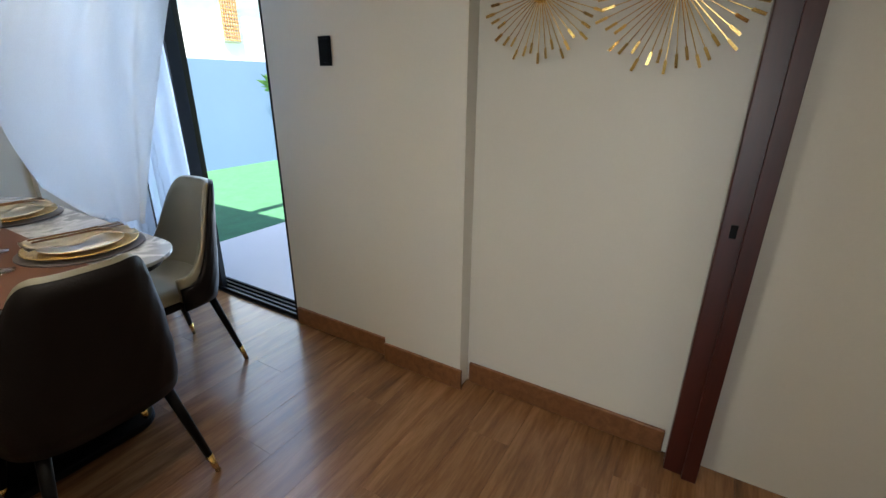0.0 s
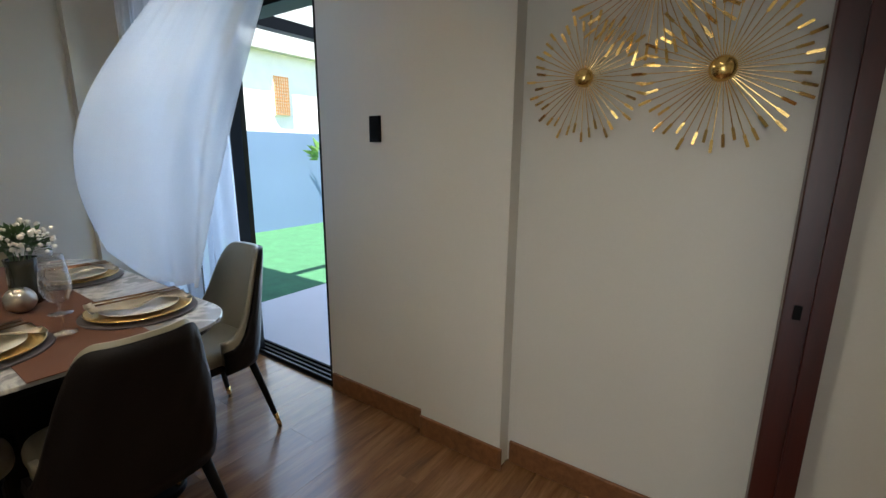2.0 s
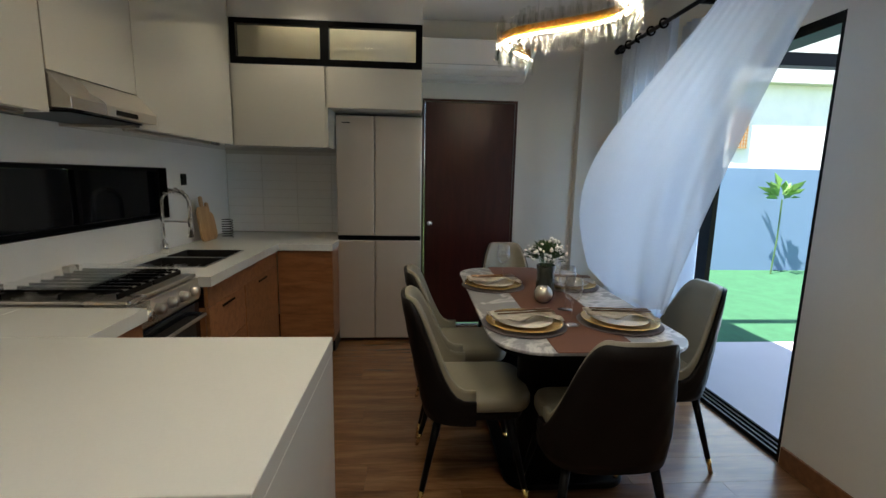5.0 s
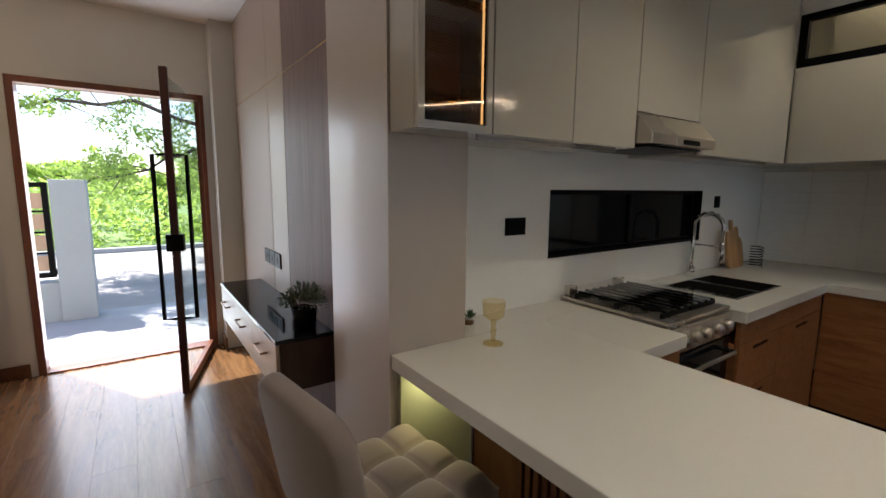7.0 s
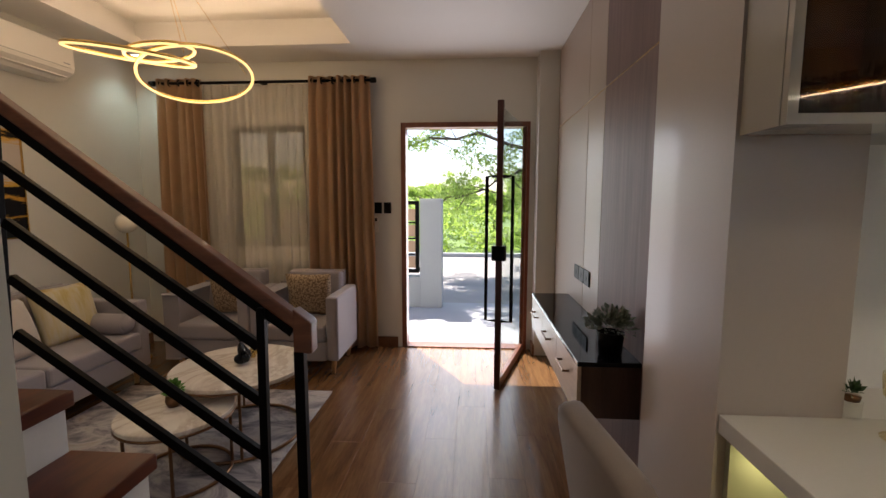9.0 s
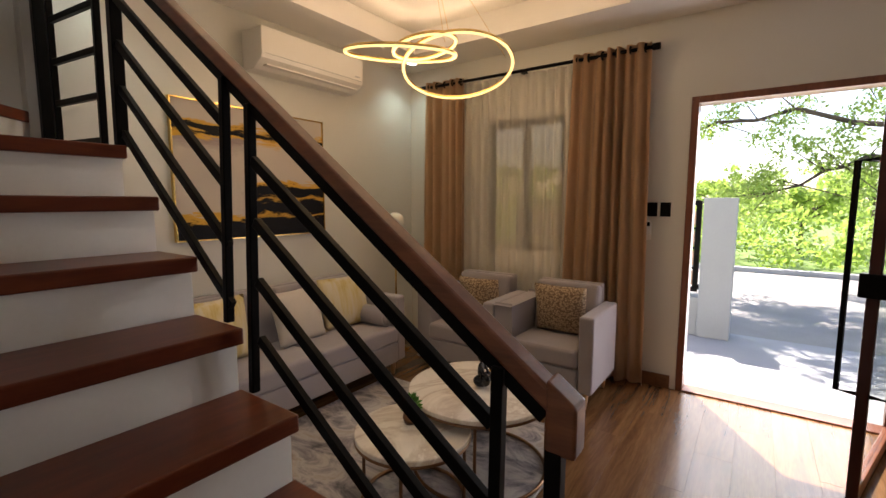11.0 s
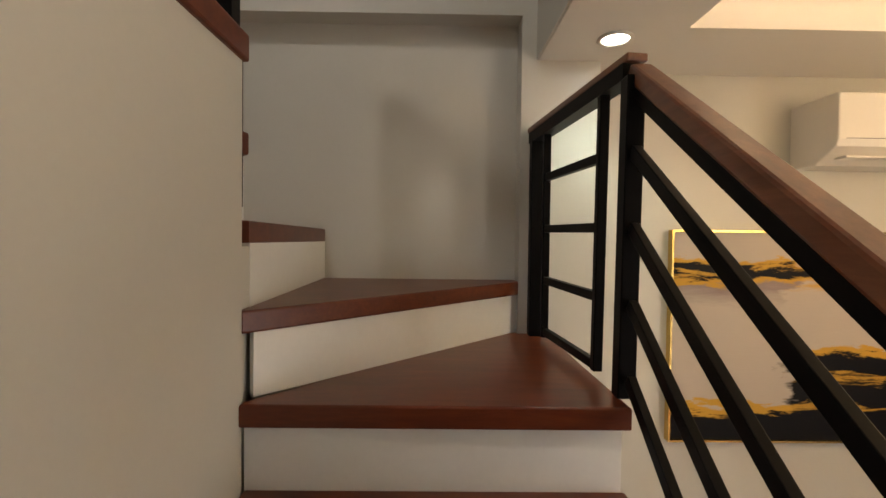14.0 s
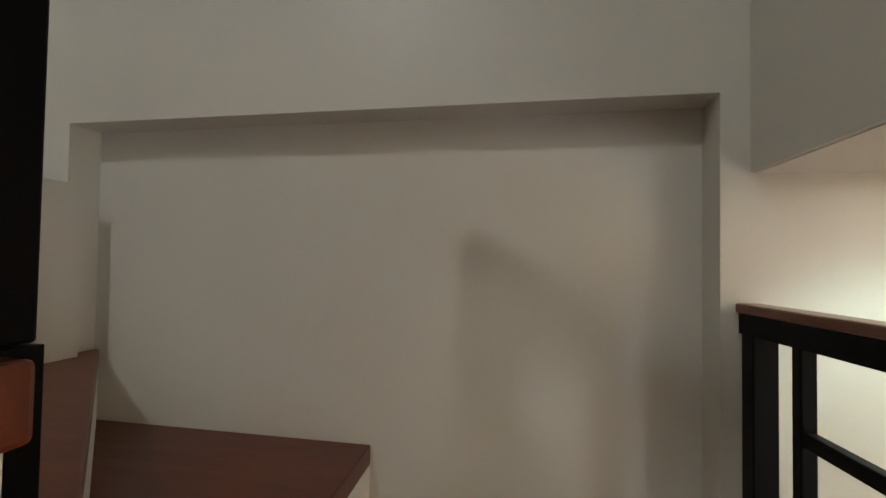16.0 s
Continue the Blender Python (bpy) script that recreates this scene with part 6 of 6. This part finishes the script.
part("stem", tube(B(), [(0, 0, 0), (0.03, 0, 0.6), (-0.02, -0.05, 1.2)], 0.012), M_LEAF, gp)
part("leaves", leaves(B(), 26, (-0.02, -0.05, 1.2), (0.18, 0.18, 0.16), 0.26, 0.8, 31), mat("plant_leaf", (0.12, 0.24, 0.05), 0.5, var=0.3), gp)

# gate
gate_post = thing("gate_post", "grey rendered gate post beside the driveway", "gate post", (-6.25, 0.075, -0.05))
part("post", box(B(), -0.14, -0.15, 0, 0.14, 0.15, 1.50, 0.006), M_GREYPOST, gate_post)
part("plinth", box(B(), -0.13, -2.6, 0, 0.10, -0.151, 0.42, 0.004), M_GREYPOST, gate_post)
gt = thing("fence_panel", "black steel fence with wooden infill boards", "fence", (-6.25, -0.10, 0.40))
part("frame", wall_boxes("x", -0.03, 0.03, -2.2, 0.0, 0.02, 1.02, [(-2.15, -0.05, 0.07, 0.97)]), M_BLACK, gt)
for i in range(4):
    part("board", box(B(), -0.015, -2.149, 0.09 + i * 0.22, 0.015, -0.051, 0.25 + i * 0.22, 0.003), mat("fence_board", (0.5, 0.33, 0.22), 0.6, var=0.12), gt)
for i in range(3):
    part("bar", box(B(), -0.02, -2.149, 0.27 + i * 0.22, 0.02, -0.051, 0.29 + i * 0.22), M_BLACK, gt)
part("latch", box(B(), -0.04, -0.001, 0.05, 0.04, 0.09, 0.10), M_BLACK, gt)
gp2 = thing("gate_post", "grey rendered gate post with stone-look boards", "gate post", (-6.0, 1.75, -0.05))
part("post", box(B(), -0.16, -0.28, 0, 0.16, 3.5, 1.50, 0.006), M_GREYPOST, gp2)
for i in range(7):
    part("board", box(B(), 0.161, -0.27, 0.02 + i * 0.21, 0.185, 3.4, 0.21 + i * 0.21, 0.004), mat("pale_board", (0.55, 0.48, 0.42), 0.7, var=0.12), gp2)


def leaf_cloud(name, blobs, n, size, material, parent, seed):
    """Many small leaf blades scattered in overlapping blobs."""
    rng = np.random.default_rng(seed)
    w = np.array([b[3] ** 2 for b in blobs])
    pick = rng.choice(len(blobs), n, p=w / w.sum())
    bl = np.array(blobs)[pick]
    d = rng.normal(size=(n, 3))
    d /= np.linalg.norm(d, axis=1, keepdims=True)
    c = bl[:, :3] + d * (bl[:, 3] * rng.uniform(0.25, 1.0, n) ** 0.6)[:, None] * np.array([1, 1, 0.75])
    a = rng.normal(size=(n, 3))
    a /= np.linalg.norm(a, axis=1, keepdims=True)
    b2 = np.cross(a, d)
    b2 /= np.linalg.norm(b2, axis=1, keepdims=True) + 1e-6
    s = size * rng.uniform(0.5, 1.3, n)[:, None]
    v = np.stack([c - a * s, c + b2 * s * 0.45, c + a * s, c - b2 * s * 0.45], 1).reshape(-1, 3)
    me = bpy.data.meshes.new(name)
    me.from_pydata(v.tolist(), [], np.arange(4 * n).reshape(-1, 4).tolist())
    me.materials.append(material)
    ob = new(name, me)
    ob.parent = parent
    return ob


mm, nt, li, b = nodes("tree_leaves")
geo = nt.new("ShaderNodeNewGeometry")
li.new(ramp(nt, li, geo.outputs["Random Per Island"], [(0.0, (0.07, 0.12, 0.035)), (0.45, (0.18, 0.26, 0.07)), (1.0, (0.36, 0.43, 0.14))]), b.inputs["Base Color"])
b.inputs["Roughness"].default_value = 0.55
tl, ms = nt.new("ShaderNodeBsdfTranslucent"), nt.new("ShaderNodeMixShader")
tl.inputs[0].default_value, ms.inputs[0].default_value = (0.42, 0.60, 0.12, 1), 0.5
li.new(b.outputs[0], ms.inputs[1])
li.new(tl.outputs[0], ms.inputs[2])
li.new(ms.outputs[0], nt["Material Output"].inputs[0])
M_TREELEAF = mm
M_BARK = mat("bark", (0.10, 0.075, 0.055), 0.9, var=0.3, scale=6, fine=40, relief=0.9)


def tree(at, h, r, seed, limbs, n, size, label):
    t = thing("tree", label, "tree", at)
    rng = random.Random(seed)
    bm = B()
    cyl(bm, (0, 0, 0), (0.1, 0.05, h * 0.55), r, r * 0.6, 12)
    blobs = []
    for i in range(limbs):
        a = 2 * math.pi * i / limbs + rng.uniform(-0.3, 0.3)
        L = h * rng.uniform(0.35, 0.6)
        p0 = Vector((0.1, 0.05, h * rng.uniform(0.42, 0.54)))
        p1 = p0 + Vector((math.cos(a) * L * 0.6, math.sin(a) * L * 0.6, h * rng.uniform(0.12, 0.25)))
        p2 = p1 + Vector((math.cos(a + 0.3) * L * 0.6, math.sin(a + 0.3) * L * 0.6, h * rng.uniform(0.0, 0.15)))
        cyl(bm, p0, p1, r * 0.45, r * 0.28, 8)
        cyl(bm, p1, p2, r * 0.28, r * 0.1, 8)
        for q in (p1, p1.lerp(p2, 0.5), p2):
            for _ in range(3):
                blobs.append((q.x + rng.gauss(0, 0.1) * h, q.y + rng.gauss(0, 0.1) * h, q.z + rng.gauss(0.04, 0.05) * h, h * rng.uniform(0.06, 0.12)))
    part("trunk", bm, M_BARK, t, "", True)
    leaf_cloud("crown", blobs, n, size, M_TREELEAF, t, seed)
    return t


st_tree = thing("tree", "spreading street tree with boughs hanging over the road", "tree", (-9.3, 3.4, -0.1))
bm, rng, blobs, sprays = B(), random.Random(41), [], []
cyl(bm, (0, 0, 0), (0.05, -0.1, 2.2), 0.20, 0.15, 12)
cyl(bm, (0.05, -0.1, 2.2), (-0.2, -0.4, 4.6), 0.15, 0.09, 12)
for start, mid, end in (((0.0, -0.1, 2.2), (0.2, -2.6, 2.85), (0.3, -5.0, 2.45)), ((0.0, -0.1, 2.0), (0.0, -1.7, 2.15), (0.2, -3.2, 1.55)), ((0, -0.2, 2.6), (-0.6, -2.4, 3.5), (-0.4, -4.6, 3.3))):
    pts = [Vector(start).lerp(Vector(mid), k / 4) for k in range(4)] + [Vector(mid).lerp(Vector(end), k / 5) for k in range(6)]
    for k, q in enumerate(pts):
        q += Vector((rng.gauss(0, 0.05), rng.gauss(0, 0.05), rng.gauss(0, 0.05)))
    for k, (p, q) in enumerate(zip(pts, pts[1:])):
        cyl(bm, p, q, 0.05 - 0.0045 * k, 0.0455 - 0.0045 * k, 7)
    for p in pts[2:]:
        for _ in range(3):
            c = p + Vector((rng.gauss(0, 0.35), rng.gauss(0, 0.3), rng.gauss(0.06, 0.20)))
            cyl(bm, p, c, 0.012, 0.005, 5)
            sprays.append((*c, rng.uniform(0.16, 0.34)))
for k in range(16):
    a = 2 * math.pi * k / 16
    c = Vector((-0.4 + 3.0 * math.cos(a) * rng.uniform(0.4, 0.75), -2.0 + 5.0 * math.sin(a) * rng.uniform(0.3, 1.0), rng.uniform(4.9, 6.2)))
    cyl(bm, (-0.2, -0.4, 4.5), c, 0.06, 0.02, 7)
    for _ in range(4):
        blobs.append((min(c.x + rng.gauss(0, 0.5), 0.9), c.y + rng.gauss(0, 0.6), c.z + rng.gauss(0, 0.25), rng.uniform(0.35, 0.7)))
for _ in range(44):
    blobs.append((rng.uniform(-0.3, 1.1), rng.uniform(-6.6, -1.8), rng.uniform(4.9, 6.0), rng.uniform(0.35, 0.55)))
part("trunk", bm, M_BARK, st_tree, "", True)
leaf_cloud("crown", blobs, 28000, 0.08, M_TREELEAF, st_tree, 41)
leaf_cloud("bough_leaves", sprays, 9500, 0.036, M_TREELEAF, st_tree, 42)
for k, (x, y, h) in enumerate(((-17, 6.0, 2.7), (-18, 1.5, 2.3), (-17.5, -4, 2.6), (-22, 9, 3.4), (-21, -1, 2.8), (-24, 4, 3.2), (-20, -10, 3.6), (-19, 14, 3.6))):
    tree((x, y, -0.15), h, 0.08, 50 + k, 8, 3800, 0.085, "leafy green tree beyond the road")
rng = random.Random(77)
sh = tagged(new("shrubs"), "low green shrubs along the roadside", "shrubs", kind="stuff")
leaf_cloud("foliage", [(-13.6 + rng.gauss(0, 0.5), rng.uniform(-14, 18), 0.1 + rng.uniform(0, 0.5), rng.uniform(0.3, 0.6)) for _ in range(110)] + [(-15.5 + rng.gauss(0, 0.8), rng.uniform(-16, 20), rng.uniform(0, 1.3), rng.uniform(0.4, 0.9)) for _ in range(120)], 30000, 0.08, M_TREELEAF, sh, 90)
wd = tagged(new("far_woods"), "hazy green woods on the far hillside", "woods", kind="stuff")
leaf_cloud("woods_foliage", [(-60 + rng.gauss(0, 6), rng.uniform(-70, 90), rng.uniform(-1, 1.5), rng.uniform(2.5, 4.5)) for _ in range(150)], 22000, 0.6, M_TREELEAF, wd, 91)

# ---------------------------------------------------------------- backsplash tiles
bs = tagged(new("backsplash"), "pale stacked kitchen wall tiles", kind="structure")
tile_mesh = mesh_of(box(B(), 0.001, 4.6495, 0.0008, 0.299, 4.6545, 0.0742, 0.0012, 1), "tile", M_WALLK)
for row in range(9):
    for col in range(4):
        o = new("tile", tile_mesh)
        o.parent = bs
        o.matrix_basis = pose(-1.487 + col * 0.30, 0, CT + 0.002 + row * 0.075)

# ---------------------------------------------------------------- floor planks, laid last
plank_w, plank_l = 0.184, 1.22
floor_ob = bpy.data.objects["floor"]
meshes = {}
rng = random.Random(5)
y, row = -2.58, 0
while y < 4.655:
    x = -4.31 - (row * 0.43) % plank_l
    while x < 2.012:
        a, b = max(x, -1.49 if y > 1.3 else -4.31), min(x + plank_l, 0.28 if y < -1.3 else 2.012)
        hidden = b < a or (y < -0.1 and a > SX0 and b < SX1)
        if not hidden and b - a > 0.05:
            key = (round(b - a, 3), round(min(plank_w, 4.655 - y), 3))
            if key not in meshes:
                bm = B()
                w, l = key[1] - 0.0006, key[0] - 0.0006
                prism(bm, [(0, 0), (l, 0), (l, w), (0, w)], -0.0035, 0.0, 0.0004)
                meshes[key] = mesh_of(bm, "plank", M_FLOOR)
            o = new("plank", meshes[key])
            o.parent = floor_ob
            o.matrix_basis = pose(a, y, 0)
        x += plank_l
    y += plank_w
    row += 1
